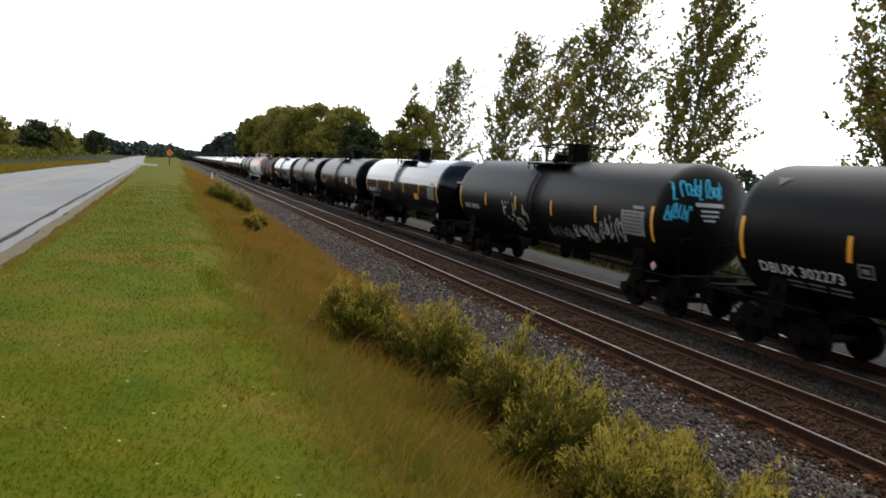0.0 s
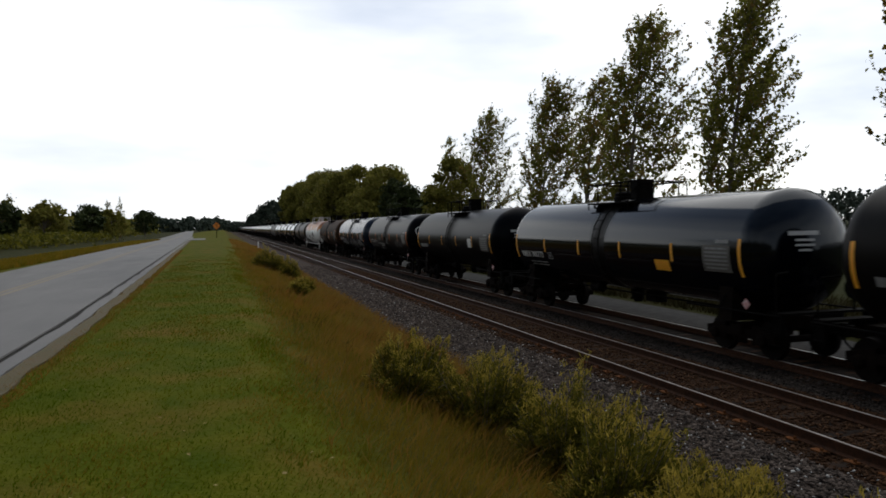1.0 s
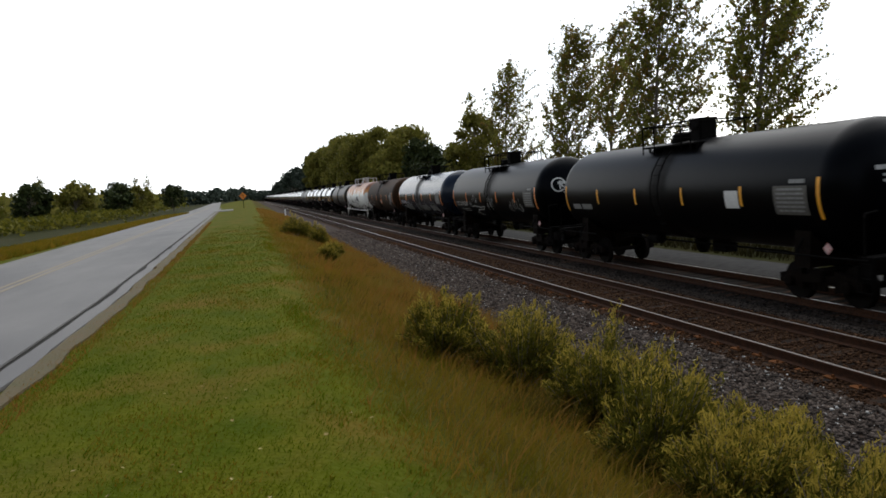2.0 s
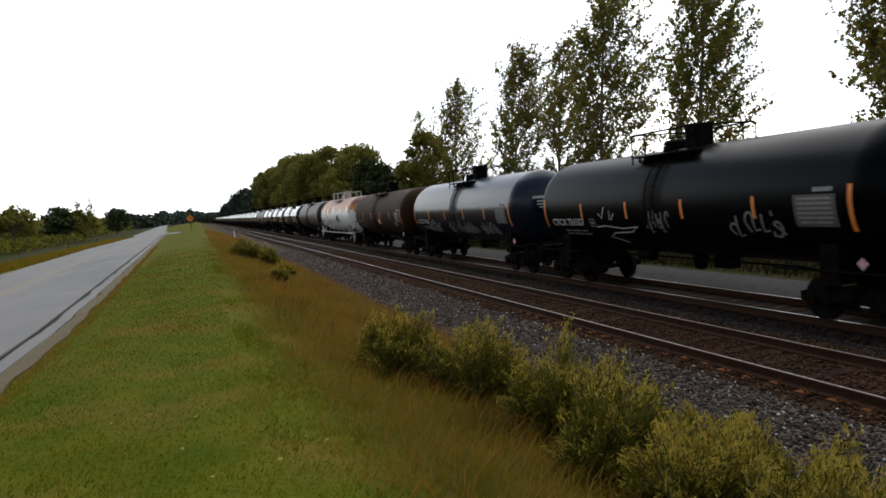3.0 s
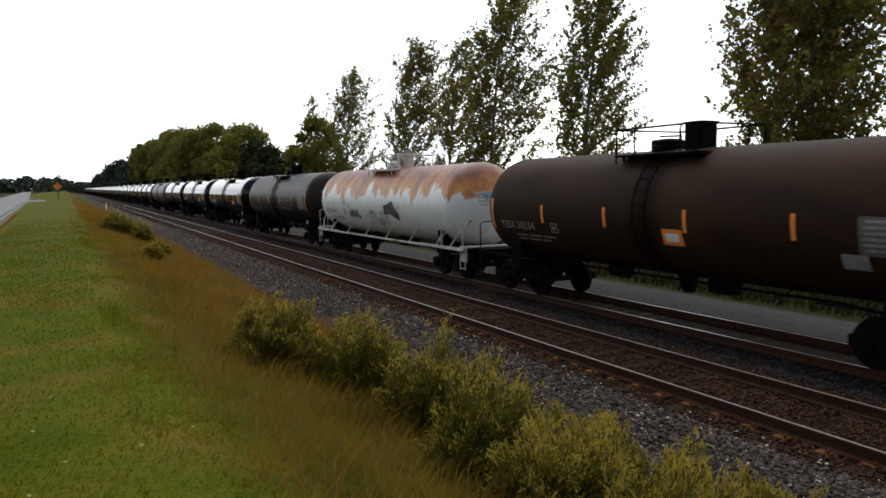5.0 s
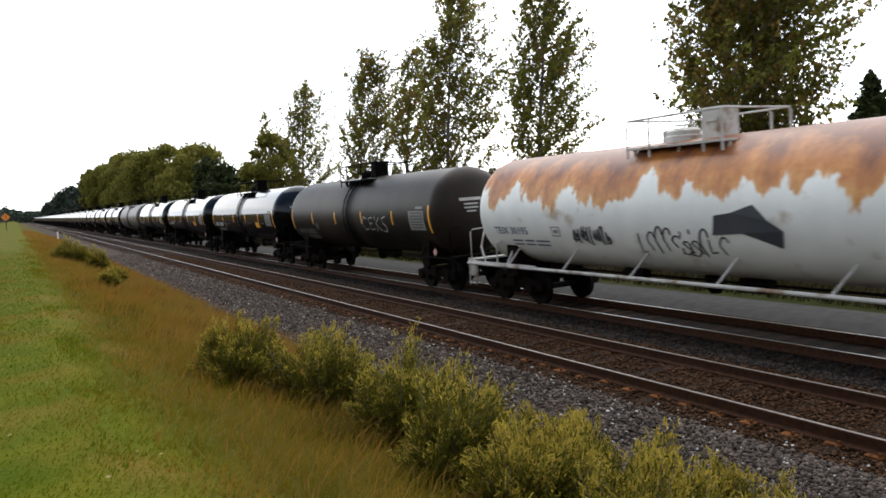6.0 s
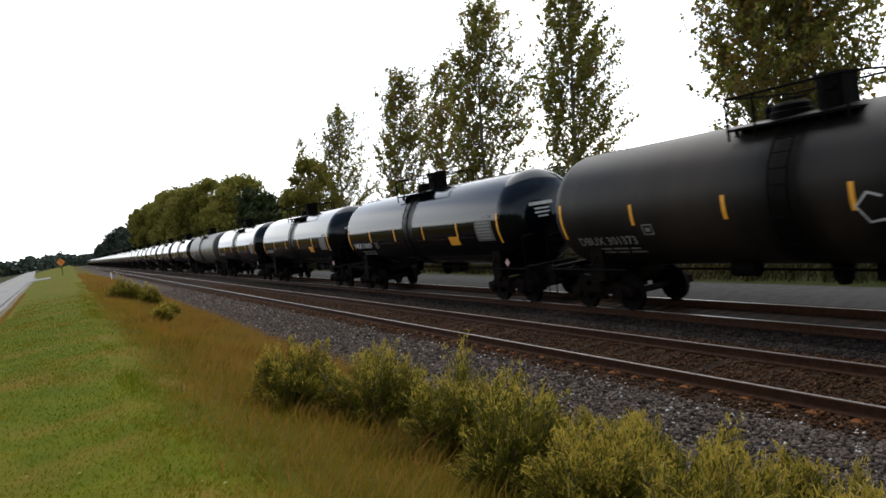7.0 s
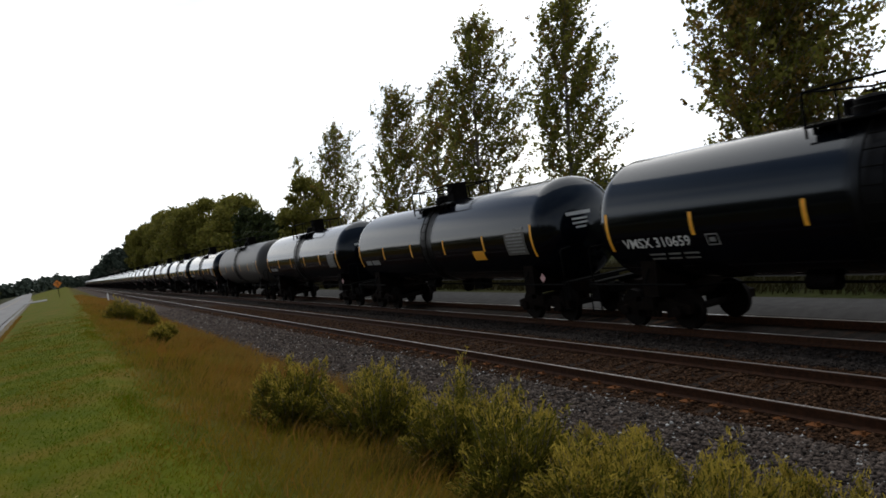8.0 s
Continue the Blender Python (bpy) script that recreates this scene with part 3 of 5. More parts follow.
def on_head(x, v, half, off=0.015, r=RT):
    """A point on the domed end that faces the camera."""
    q = max(0.0, 1 - (x * x + v * v) / (r * r))
    return (x, -half - HEAD * math.sqrt(q) - off, ZC + v)


def patch(s, y, v, w, h, place, n=5):
    """A small bent plate w by h on a surface given by place(u, v)."""
    vs = [place(y + w * (i - 0.5), v + h * (j / n - 0.5)) for j in range(n + 1) for i in (0, 1)]
    return s.add(vs, [(2 * j, 2 * j + 2, 2 * j + 3, 2 * j + 1) for j in range(n)])


def stroke(s, pts, w, place):
    """A painted stroke along (u, v) points."""
    n = len(pts)
    vs = []
    for i, (u, v) in enumerate(pts):
        a, b = pts[max(i - 1, 0)], pts[min(i + 1, n - 1)]
        d = math.hypot(b[0] - a[0], b[1] - a[1]) or 1
        nx, nv = -(b[1] - a[1]) / d * w / 2, (b[0] - a[0]) / d * w / 2
        vs += [place(u + nx, v + nv), place(u - nx, v - nv)]
    return s.add(vs, [(2 * i, 2 * i + 1, 2 * i + 3, 2 * i + 2) for i in range(n - 1)])


def lettering(text, u, v, size, place, material):
    """Built-in font, bent onto a surface. The near flank reads towards -y, so u runs backwards."""
    cu = bpy.data.curves.new("lettering", "FONT")
    cu.body, cu.size, cu.resolution_u = text, size, 2
    cu.offset = size * 0.01
    ob = new("lettering", cu)
    me = bpy.data.meshes.new_from_object(ob.evaluated_get(bpy.context.evaluated_depsgraph_get()))
    bpy.data.objects.remove(ob)
    for p in me.vertices:
        p.co = place(u - p.co.x * 1.08, v + p.co.y)
    me.materials.clear()
    me.materials.append(material)
    return me


def scribble(seed, n, w, h):
    """Rounded, slanted sprayed glyphs that spell nothing."""
    g = random.Random(seed)
    out = []
    cw = w / n

    def arc(x, v, rx, rv, a0, a1):
        return [(x + rx * math.cos(a0 + (a1 - a0) * k / 12), v + rv * math.sin(a0 + (a1 - a0) * k / 12)) for k in range(13)]

    for i in range(n * 2):
        x, hh = i * cw / 2, h * g.uniform(0.45, 1.25) / 2
        lift = h * 0.16 * math.sin(3.1 * i / (2 * n)) + h * g.uniform(-0.12, 0.12)
        kind = g.randint(0, 3)
        if kind == 0:       # tall loop
            glyph = [(x, hh), (x + cw * 0.05, -hh)] + arc(x + cw * 0.3, -hh * 0.4, cw * 0.26, hh * 0.6, 4.0, 8.6) + [(x + cw * 0.7, -hh * 0.8)]
        elif kind == 1:     # hook
            glyph = arc(x + cw * 0.3, hh * 0.3, cw * 0.22, hh * 0.7, 0.2, 3.6) + [(x + cw * 0.35, -hh)]
        elif kind == 2:     # narrow zigzag
            glyph = [(x, -hh * 0.6), (x + cw * 0.16, hh), (x + cw * 0.24, -hh), (x + cw * 0.42, hh * 0.5), (x + cw * 0.5, -hh * 0.9)]
        else:               # drip
            glyph = [(x, hh * 1.1), (x + cw * 0.03, 0), (x + cw * 0.1, -hh * 1.2), (x + cw * 0.4, -hh * 1.0)]
        out.append([(a + 0.22 * b, b + lift) for a, b in glyph])
    return out


class Trucks:
    """Shared meshes of running gear."""
    frame_ = Shape()
    frame_.box((0, 0, 0.56), (0.14, 1.1, 0.2), 0.03)
    frame_.add([(-0.07, -1.25, 0.62), (0.07, -1.25, 0.62), (0.07, -0.5, 0.78), (-0.07, -0.5, 0.78), (-0.07, -1.25, 0.42), (0.07, -1.25, 0.42), (0.07, -0.5, 0.3), (-0.07, -0.5, 0.3)],
               [(0, 1, 2, 3), (7, 6, 5, 4), (0, 4, 5, 1), (2, 6, 7, 3), (1, 5, 6, 2), (3, 7, 4, 0)])
    frame_.add([(-0.07, 1.25, 0.62), (0.07, 1.25, 0.62), (0.07, 0.5, 0.78), (-0.07, 0.5, 0.78), (-0.07, 1.25, 0.42), (0.07, 1.25, 0.42), (0.07, 0.5, 0.3), (-0.07, 0.5, 0.3)],
               [(3, 2, 1, 0), (4, 5, 6, 7), (1, 5, 4, 0), (3, 7, 6, 2), (2, 6, 5, 1), (0, 4, 7, 3)])
    for yy in (-0.89, 0.89):
        frame_.lathe([(-0.13, 0.1), (-0.11, 0.14), (0.09, 0.14)], 12, (-0.04, yy, 0.46), "x")
    for yy in (-0.16, 0, 0.16):
        frame_.lathe([(0.3, 0.06), (0.56, 0.06)], 8, (0, yy, 0), "z")
    side_frame = frame_.mesh("side_frame", TRUCK)
    bolster = Shape().box((0, 0, 0.66), (2.3, 0.42, 0.26), 0.04).mesh("bolster", TRUCK)
    ws = Shape()
    for sx in (-1, 1):
        prof = [(0.07 * sx, 0.2), (0.065 * sx, 0.4), (0.07 * sx, 0.457), (-0.04 * sx, 0.46), (-0.07 * sx, 0.485), (-0.085 * sx, 0.47), (-0.06 * sx, 0.4), (-0.03 * sx, 0.2), (-0.08 * sx, 0.12)]
        ws.lathe(prof, 28, (0.7525 * sx, 0, 0), "x")
        for k in range(5):
            a = k * 2 * math.pi / 5
            ws.box((0.7525 * sx + 0.055 * sx, 0.3 * math.cos(a), 0.3 * math.sin(a)), (0.02, 0.07, 0.07))
    ws.tube([(-1.1, 0, 0), (1.1, 0, 0)], 0.085, 10)
    wheelset = ws.mesh("wheelset", WHEEL, True)


def truck(parent, y):
    t = part("truck", Trucks.bolster, TRUCK, parent, "grimy brown cast-steel truck")
    t.location = (0, y, 0)
    for sx in (-0.99, 0.99):
        part("side_frame", Trucks.side_frame, TRUCK, t).location = (sx, 0, 0)
    for sy in (-0.89, 0.89):
        part("wheelset", Trucks.wheelset, WHEEL, t, "worn steel wheelset").location = (0, sy, 0.46)
    return t


def tank_car(length, paint, label, marks="", mark_mat=WHITE, strip=YELLOW, hazard=True, frame_white=False, ladder=True, panel=True, r=RT):
    """A stub-sill tank car, its middle at the origin, rail at z = 0, the near flank towards -x."""
    car = tagged(new("tank_car"), label, "tank car", "cars of the tank train")
    half = length / 2 - 1.62            # cylinder's half length
    ironwork = CREAM if frame_white else IRON
    prof = []
    for i in range(9):
        a = math.pi / 2 * i / 8
        prof.append((-half - HEAD * math.cos(a), max(0.02, r * math.sin(a))))
    prof.append((-half + 0.1, r))
    for q in (-half * 0.52, -0.3, 0.3, half * 0.52):     # lapped ring seams
        prof += [(q - 0.02, r), (q + 0.02, r - 0.0006)] if q < 0 else [(q - 0.02, r - 0.0006), (q + 0.02, r)]
    prof += [(-y, q) for y, q in prof[9::-1]]
    tank = part("tank", Shape().lathe(prof, 64, (0, 0, ZC)), paint, car, smooth=True)
    for sg in (-1, 1):
        e = length / 2
        part("stub_sill", Shape().box((0, sg * (e - 1.75), 0.92), (0.5, 2.6, 0.32), 0.03), TRUCK, car)
        sad = Shape()
        y0, y1 = sg * (half - 0.95) - 0.25, sg * (half - 0.95) + 0.25
        edge = [(x * 0.1, ZC - math.sqrt(r * r - 0.01 * x * x) + 0.05) for x in range(-12, 13, 2)] + [(1.25, 0.84), (-1.25, 0.84)]
        k = len(edge)
        sad.add([(a, y, b) for y in (y0, y1) for a, b in edge], [tuple(range(k)), tuple(range(k, 2 * k))[::-1]] + [(i, (i + 1) % k, k + (i + 1) % k, k + i) for i in range(k)])
        part("saddle", sad, TRUCK, car)
        cp = Shape().box((0, sg * (e - 0.3), 0.86), (0.22, 0.62, 0.24), 0.04).box((0.03, sg * (e - 0.02), 0.86), (0.3, 0.22, 0.3), 0.06)
        cp.box((0, sg * (e - 0.5), 1.12), (0.8, 0.1, 0.1))
        part("coupler", cp, IRON, car)
        hose = [(0.25, sg * (e - 0.5), 0.8), (0.3, sg * (e - 0.3), 0.5), (0.28, sg * (e - 0.08), 0.36), (0.26, sg * e, 0.42)]
        part("air_hose", Shape().tube(hose, 0.025, 6), IRON, car)
        plat = Shape().box((0, sg * (e - 0.62), 1.2), (2.7, 0.34, 0.05))
        plat.box((-1.3, sg * (e - 0.62), 0.95), (0.06, 0.34, 0.5)).box((1.3, sg * (e - 0.62), 0.95), (0.06, 0.34, 0.5))
        part("end_platform", plat, ironwork, car)
        for sx in (-1, 1):
            lad = Shape()
            for yy in (0.45, 0.8):
                lad.tube([(sx * 1.36, sg * (e - yy), 0.42), (sx * 1.36, sg * (e - yy), 1.25)], 0.018, 6)
            for zz in (0.48, 0.78, 1.08):
                lad.tube([(sx * 1.36, sg * (e - 0.45), zz), (sx * 1.36, sg * (e - 0.8), zz)], 0.016, 6)
            part("sill_step", lad, ironwork, car)
            hr = Shape().tube([(sx * 1.36, sg * (e - 0.62), 1.22), (sx * 1.36, sg * (e - 0.62), 2.05), (sx * 1.3, sg * (e - 0.66), 2.12), (sx * 0.9, sg * (e - 0.75), 2.15)], 0.022, 6)
            hr.tube([(sx * 1.4, sg * (e - 0.5), 1.16), (sx * 1.44, sg * (half - 2.3), 1.16)], 0.024, 6)
            hr.tube([(sx * 1.4, sg * (half - 0.95), 1.18), (sx * 1.1, sg * (half - 0.95), ZC - 0.95)], 0.03, 6)
            part("handrail", hr, ironwork, car)
        truck(car, sg * (e - 2.3))
    if not frame_white:
        bw = Shape().lathe([(-length / 2 + 0.5, 0.28), (-length / 2 + 0.53, 0.28)], 20, (0.75, 0, 1.75)).tube([(0.75, -length / 2 + 0.52, 1.2), (0.75, -length / 2 + 0.52, 1.75)], 0.03, 6)
        part("hand_brake", bw, IRON, car)
    # top fittings
    top = ZC + r
    dome = Shape().lathe([(top - 0.1, 0.42), (top + 0.08, 0.42), (top + 0.11, 0.38), (top + 0.2, 0.38), (top + 0.26, 0.3), (top + 0.28, 0.08)], 24, (0, 0.72, 0), "z")
    dome.lathe([(top - 0.05, 0.12), (top + 0.24, 0.12), (top + 0.28, 0.07)], 12, (0.1, 1.3, 0), "z")
    dome.box((-0.05, -0.35, top + 0.24), (0.6, 0.54, 0.64), 0.06).box((-0.05, -0.35, top + 0.585), (0.66, 0.6, 0.05), 0.07)
    dome.box((-0.37, -0.35, top + 0.34), (0.05, 0.3, 0.08)).tube([(-0.3, 0.1, top + 0.3), (-0.3, 0.72, top + 0.32)], 0.025, 6)
    part("manway", dome, CREAM if frame_white else IRON, car, smooth=True)
    wk = Shape()
    for sx in (-1, 1):
        wk.box((sx * 0.85, 0.1, top - 0.14), (0.5, 2.7, 0.05))
        for yy in (-1.2, 0.1, 1.4):
            wk.box((sx * 0.85, yy, top - 0.28), (0.06, 0.06, 0.34))
    part("walkway", wk, CREAM if frame_white else IRON, car)
    rl = Shape()
    for sx in (-1, 1):
        for yy in (-1.22, -0.75, 0.75, 1.42):
            rl.tube([(sx * 1.08, yy, top - 0.35), (sx * 1.08, yy, top + 0.42), (sx * 1.04, yy, top + 0.5)], 0.026, 6)
        rl.tube([(sx * 1.04, -1.22, top + 0.5), (sx * 1.04, 1.42, top + 0.5)], 0.026, 6)
    for yy in (-1.22, 1.42):
        rl.tube([(-1.04, yy, top + 0.5), (1.04, yy, top + 0.5)], 0.024, 6)
    part("platform_railing", rl, CREAM if frame_white else IRON, car)
    if ladder:
        for sx in (-1, 1):
            ld = Shape()
            for yy in (-0.2, 0.22):
                ld.tube([(sx * (r + 0.1) * math.cos(a), yy, ZC + (r + 0.1) * math.sin(a)) for a in [radians(d) for d in (52, 38, 22, 6, -10, -26, -40)]], 0.02, 6)
            for d in range(-36, 52, 11):
                a = radians(d)
                ld.tube([(sx * (r + 0.1) * math.cos(a), -0.2, ZC + (r + 0.1) * math.sin(a)), (sx * (r + 0.1) * math.cos(a), 0.22, ZC + (r + 0.1) * math.sin(a))], 0.015, 5)
            part("ladder", ld, ironwork, car)
    bo = Shape().lathe([(ZC - r - 0.42, 0.12), (ZC - r - 0.3, 0.2), (ZC - r + 0.05, 0.24)], 14, (0, 0, 0), "z")
    part("outlet_valve", bo, IRON, car)
    part("valve_guard", Shape().box((0, -1.1, ZC - r - 0.14), (0.4, 0.7, 0.34), 0.05), IRON, car)
    part("air_reservoir", Shape().lathe([(1.6, 0.08), (1.63, 0.17), (2.27, 0.17), (2.3, 0.08)], 12, (-0.45, 0, ZC - r - 0.05)), IRON, car)
    part("brake_pipe", Shape().tube([(-0.35, -half, 0.78), (-0.35, -half + 2.6, ZC - r - 0.08), (-0.35, half - 2.6, ZC - r - 0.08), (-0.35, half, 0.78)], 0.03, 6), IRON, car)
    # marks on the near flank
    place = lambda u, v: side(u, v, 0.014, r)
    for i in range(0 if frame_white else 6):
        u = -half + 0.06 + (2 * half - 0.12) * i / 5
        tall = 0.95 if i in (0, 5) else 0.5
        part("reflector_strip", patch(Shape(), u, -0.12 - (0.06 if tall > 0.6 else 0.0), 0.105, tall, place), strip, car, "bright reflective strip")
    if marks:
        part("reporting_mark", lettering(marks, half - 0.5, *((-0.88, 0.345) if marks[0] == 'D' else (-0.6, 0.3 if frame_white else 0.34)), place, mark_mat), mark_mat, car, "stencilled reporting mark")
        small = Shape()
        g = random.Random(len(marks) + int(length * 10))
        for j in range(2):
            u = half - 1.2
            for k in range(3):
                w = g.uniform(0.35, 0.6)
                patch(small, u - w / 2, -(1.02 if marks[0] == 'D' else 0.8) - 0.13 * j, w, 0.05, place, 1)
                u -= w + 0.1
        part("small_stencil", small, FADED if mark_mat is WHITE else mark_mat, car)
        bx_ = Shape()
        for a, b, w, h in ((0, 0.12, 0.34, 0.03), (0, -0.12, 0.34, 0.03), (-0.155, 0, 0.03, 0.24), (0.155, 0, 0.03, 0.24), (0, 0, 0.16, 0.1)):
            patch(bx_, half - 3.25 + a, -0.5 + b, w, h, place, 1)
        part("stencil_box", bx_, FADED, car)
    else:
        bars = Shape()
        for a, w in ((0.55, 0.62), (1.3, 0.8)):
            patch(bars, half - a - w / 2, -0.48, w, 0.2, place, 1)
        part("reporting_mark", bars, FADED, car, "faded stencilled mark")
    if panel:
        pn = part("data_panel", patch(Shape(), -half + 0.95, -0.22, 1.1, 0.68, place), FADED if paint in (DULL, DUSTY) else PANEL, car, "pale stencilled data panel")
        ln = Shape()
        g = random.Random(3)
        for j in range(6):
            patch(ln, -half + 0.95, 0.04 - 0.1 * j, g.uniform(0.8, 1.0), 0.05, lambda u, v: side(u, v, 0.02, r), 1)
        tagged(part("panel_line", ln, PANEL if paint in (DULL, DUSTY) else FADED, pn), kind="stuff")
        patch2 = patch(Shape(), -half + 0.72, 0.22, 0.5, 0.09, place, 1)
        part("small_stencil", patch2, FADED, car)
    if hazard:
        hz = Shape().add([(-1.42, -half - 0.05 + a, 1.35 + b) for a, b in ((-0.13, 0), (0, -0.13), (0.13, 0), (0, 0.13))] +
                         [(-1.40, -half - 0.05 + a, 1.35 + b) for a, b in ((-0.13, 0), (0, -0.13), (0.13, 0), (0, 0.13))],
                         [(0, 1, 2, 3), (7, 6, 5, 4), (0, 4, 5, 1), (1, 5, 6, 2), (2, 6, 7, 3), (3, 7, 4, 0)])
        part("hazard_placard", hz, PLACARD, car, "red and white diamond placard")
    hd = Shape()
    for j, (w, dv) in enumerate(((0.78, 0.42), (0.5, 0.26), (0.5, 0.14), (0.34, 0.02))):
        for k in range(8):
            patch(hd, -0.35 + w * (k - 3.5) / 8, dv, w / 8, 0.1 if j == 0 else 0.055, lambda u, v: on_head(u, v, half, 0.015, r), 1)
    tagged(part("end_stencil", hd, SPRAY, car), kind="stuff")
    return car


def near_flank(r=RT):
    return lambda u, v: side(u, v, 0.02, r)


def spray(car, strokes, u, v, w, place, material, label, flip=True):
    s = Shape()
    for pts in strokes:
        stroke(s, [(u - a if flip else u + a, v + b) for a, b in pts], w, place)
    tagged(part("graffiti", s, material, car, label), label, kind="stuff")


SPEED = 19.05
GAPS = [-2.6, 14.98, 32.5, 50.0, 66.6, 83.15, 100.15, 117.0, 134.25, 151.5, 168.5, 185.6]
KINDS = [
    (DULL, "dusty black tank car with white stencilled marks", dict(marks="DBUX 302273")),
    (DULL, "dusty black tank car with blue and white graffiti", dict()),
    (GLOSS, "glossy black tank car with yellow strips", dict(marks="VMSX 300773")),
    (BLACK2, "worn black tank car with a white paper placard", dict()),
    (BLACK2, "worn black tank car with orange strips and white scrawl", dict(marks="CTCX 731557", strip=ORANGE)),
    (BLUEGREY, "blue-grey tank car with orange strips and smeared graffiti", dict(marks="CTCX 73158", strip=ORANGE)),
    (BROWN, "brown rusted tank car with orange strips", dict(marks="TEIX 30234", strip=ORANGE, mark_mat=FADED)),
    (RUSTWHITE, "white tank car with a rusted top and white frame", dict(marks="TEIX 30195", mark_mat=LETTER, frame_white=True, ladder=False, panel=False, hazard=False)),
    (DUSTY, "dusty black tank car with a sprayed white tag", dict(marks="DBUX 301373", mark_mat=FADED)),
    (GLOSS, "glossy black tank car with yellow strips", dict(marks="VMSX 310659")),
]
cars = []          # (car, its middle at the start)


def add_train():
    for i, (paint, label, opt) in enumerate(KINDS):
        a, b = GAPS[i], GAPS[i + 1]
        cars.append((tank_car(b - a, paint, label, **opt), (a + b) / 2))
    plain = tank_car(17.2, GLOSS, "glossy black tank car mirroring the pale sky")
    grey = tank_car(17.2, GREYDULL, "dusty grey tank car", hazard=False)
    y = GAPS[10]
    for i in range(34):
        first = plain if i != 2 else grey
        used = [c for c, _ in cars]
        cars.append((first if first not in used else copy_thing(first, pose(0, 0, 0)), y + 8.6))
        y += 17.2
    decorate()


def decorate():
    c = cars[0][0]
    part("end_triangle", Shape().add([side(6.75, 1.35, 0.02), side(6.35, 1.35, 0.02), side(6.55, 1.1, 0.02)], [(0, 1, 2)]), PANEL, c, "small olive painted triangle")
    # blue and white tags
    c = cars[1][0]
    half = (GAPS[2] - GAPS[1]) / 2 - 1.62
    hp = lambda u, v: on_head(u, v, half, 0.02)
    spray(c, scribble(11, 5, 1.2, 0.5), -1.2, 0.74, 0.036, hp, BLUE, "bright blue sprayed tag", False)
    spray(c, scribble(5, 3, 0.5, 0.4), -1.38, 0.14, 0.036, hp, BLUE, "bright blue sprayed tag", False)
    ring = [(1.38 + 0.3 * math.cos(k / 2.5), -0.42 + 0.24 * math.sin(k / 2.5)) for k in range(15)]
    scrawl = [[(0, 0.42), (0.12, -0.12)], [(0.26, 0.4), (0.42, -0.28)], [(0.06, 0.12), (0.36, 0.2)], [(0.5, 0.42), (0.66, -0.36)], [(0.78, 0.75), (0.84, -0.12)],
              [(0.92, 0.38), (0.98, -0.1), (1.12, -0.16)], ring, [(1.25, -0.35), (1.45, -0.5), (1.3, -0.7)], [(1.8, 0.36), (1.78, 0.02), (1.95, -0.02), (1.84, 0.2)], [(2.08, 0.1), (2.14, -0.3)]]
    spray(c, scrawl, 2.6, -0.5, 0.075, near_flank(), SPRAY, "white sprayed tag")
    spray(c, scribble(23, 5, 1.5, 0.35), -1.1, -0.95, 0.036, near_flank(), FADED, "faint sprayed tag")
    spray(c, scribble(25, 4, 1.4, 0.55), -2.8, -0.82, 0.04, near_flank(), SPRAY, "white sprayed tag")
    spray(c, scribble(29, 4, 1.4, 0.65), -4.4, -0.58, 0.045, near_flank(), SPRAY, "white sprayed tag")
    part("paper_placard", patch(Shape(), -3.6, -0.2, 0.55, 0.45, near_flank()), WHITE, cars[3][0], "white paper placard")
    ring = [(0.28 * math.cos(a / 3), 0.28 * math.sin(a / 3)) for a in range(17)]
    hp3 = lambda u, v: on_head(u, v, (GAPS[5] - GAPS[4]) / 2 - 1.62, 0.02)
    spray(cars[4][0], [ring, [(0.05, -0.2), (0.05, 0.15), (0.25, 0.1), (0.1, 0), (0.35, -0.25)]], -0.7, 0.35, 0.05, hp3, WHITE, "white sprayed ring tag", False)
    # long white scrawl
    spray(cars[4][0], [[(0, 0.1), (0.15, -0.05), (0.35, 0.25), (0.4, 0.3)], [(0.6, -0.1), (0.65, 0.2), (0.7, -0.1), (0.9, 0.1)],
                       [(-0.3, -0.35), (0.2, -0.3), (1.2, -0.38), (2.0, -0.32), (1.6, -0.5), (0.6, -0.55), (0.2, -0.7), (1.0, -0.95)]],
          2.9, -0.3, 0.05, near_flank(), SPRAY, "white sprayed scrawl")
    for k, u in enumerate((4.6, 1.2, -0.8, -3.2)):
        spray(cars[5][0], scribble(40 + k, 5, 1.9, 0.55), u, -0.85, 0.07, near_flank(), FADED, "smeared pale tag")
        spray(cars[5][0], scribble(80 + k, 3, 1.7, 0.3), u - 0.2, -1.0, 0.12, near_flank(), PANEL, "smeared grey tag")
    for k, (u, v, w) in enumerate(((0.4, -0.5, 1.1), (-3.0, -0.6, 1.7))):
        spray(cars[4][0], scribble(90 + k, 3, w, 0.6), u, v, 0.06, near_flank(), FADED, "faded white sprayed tag")
    hq = part("yellow_notice", patch(Shape(), -0.95, -0.5, 0.62, 0.38, near_flank()), ORANGE, cars[6][0], "orange notice plate")
    part("notice_sheet", patch(Shape(), -0.95, -0.5, 0.4, 0.2, lambda u, v: side(u, v, 0.026)), WHITE, hq, "white paper notice")
    part("wire_frame", patch(Shape(), -5.2, -0.7, 0.5, 0.3, near_flank()), FADED, cars[6][0])
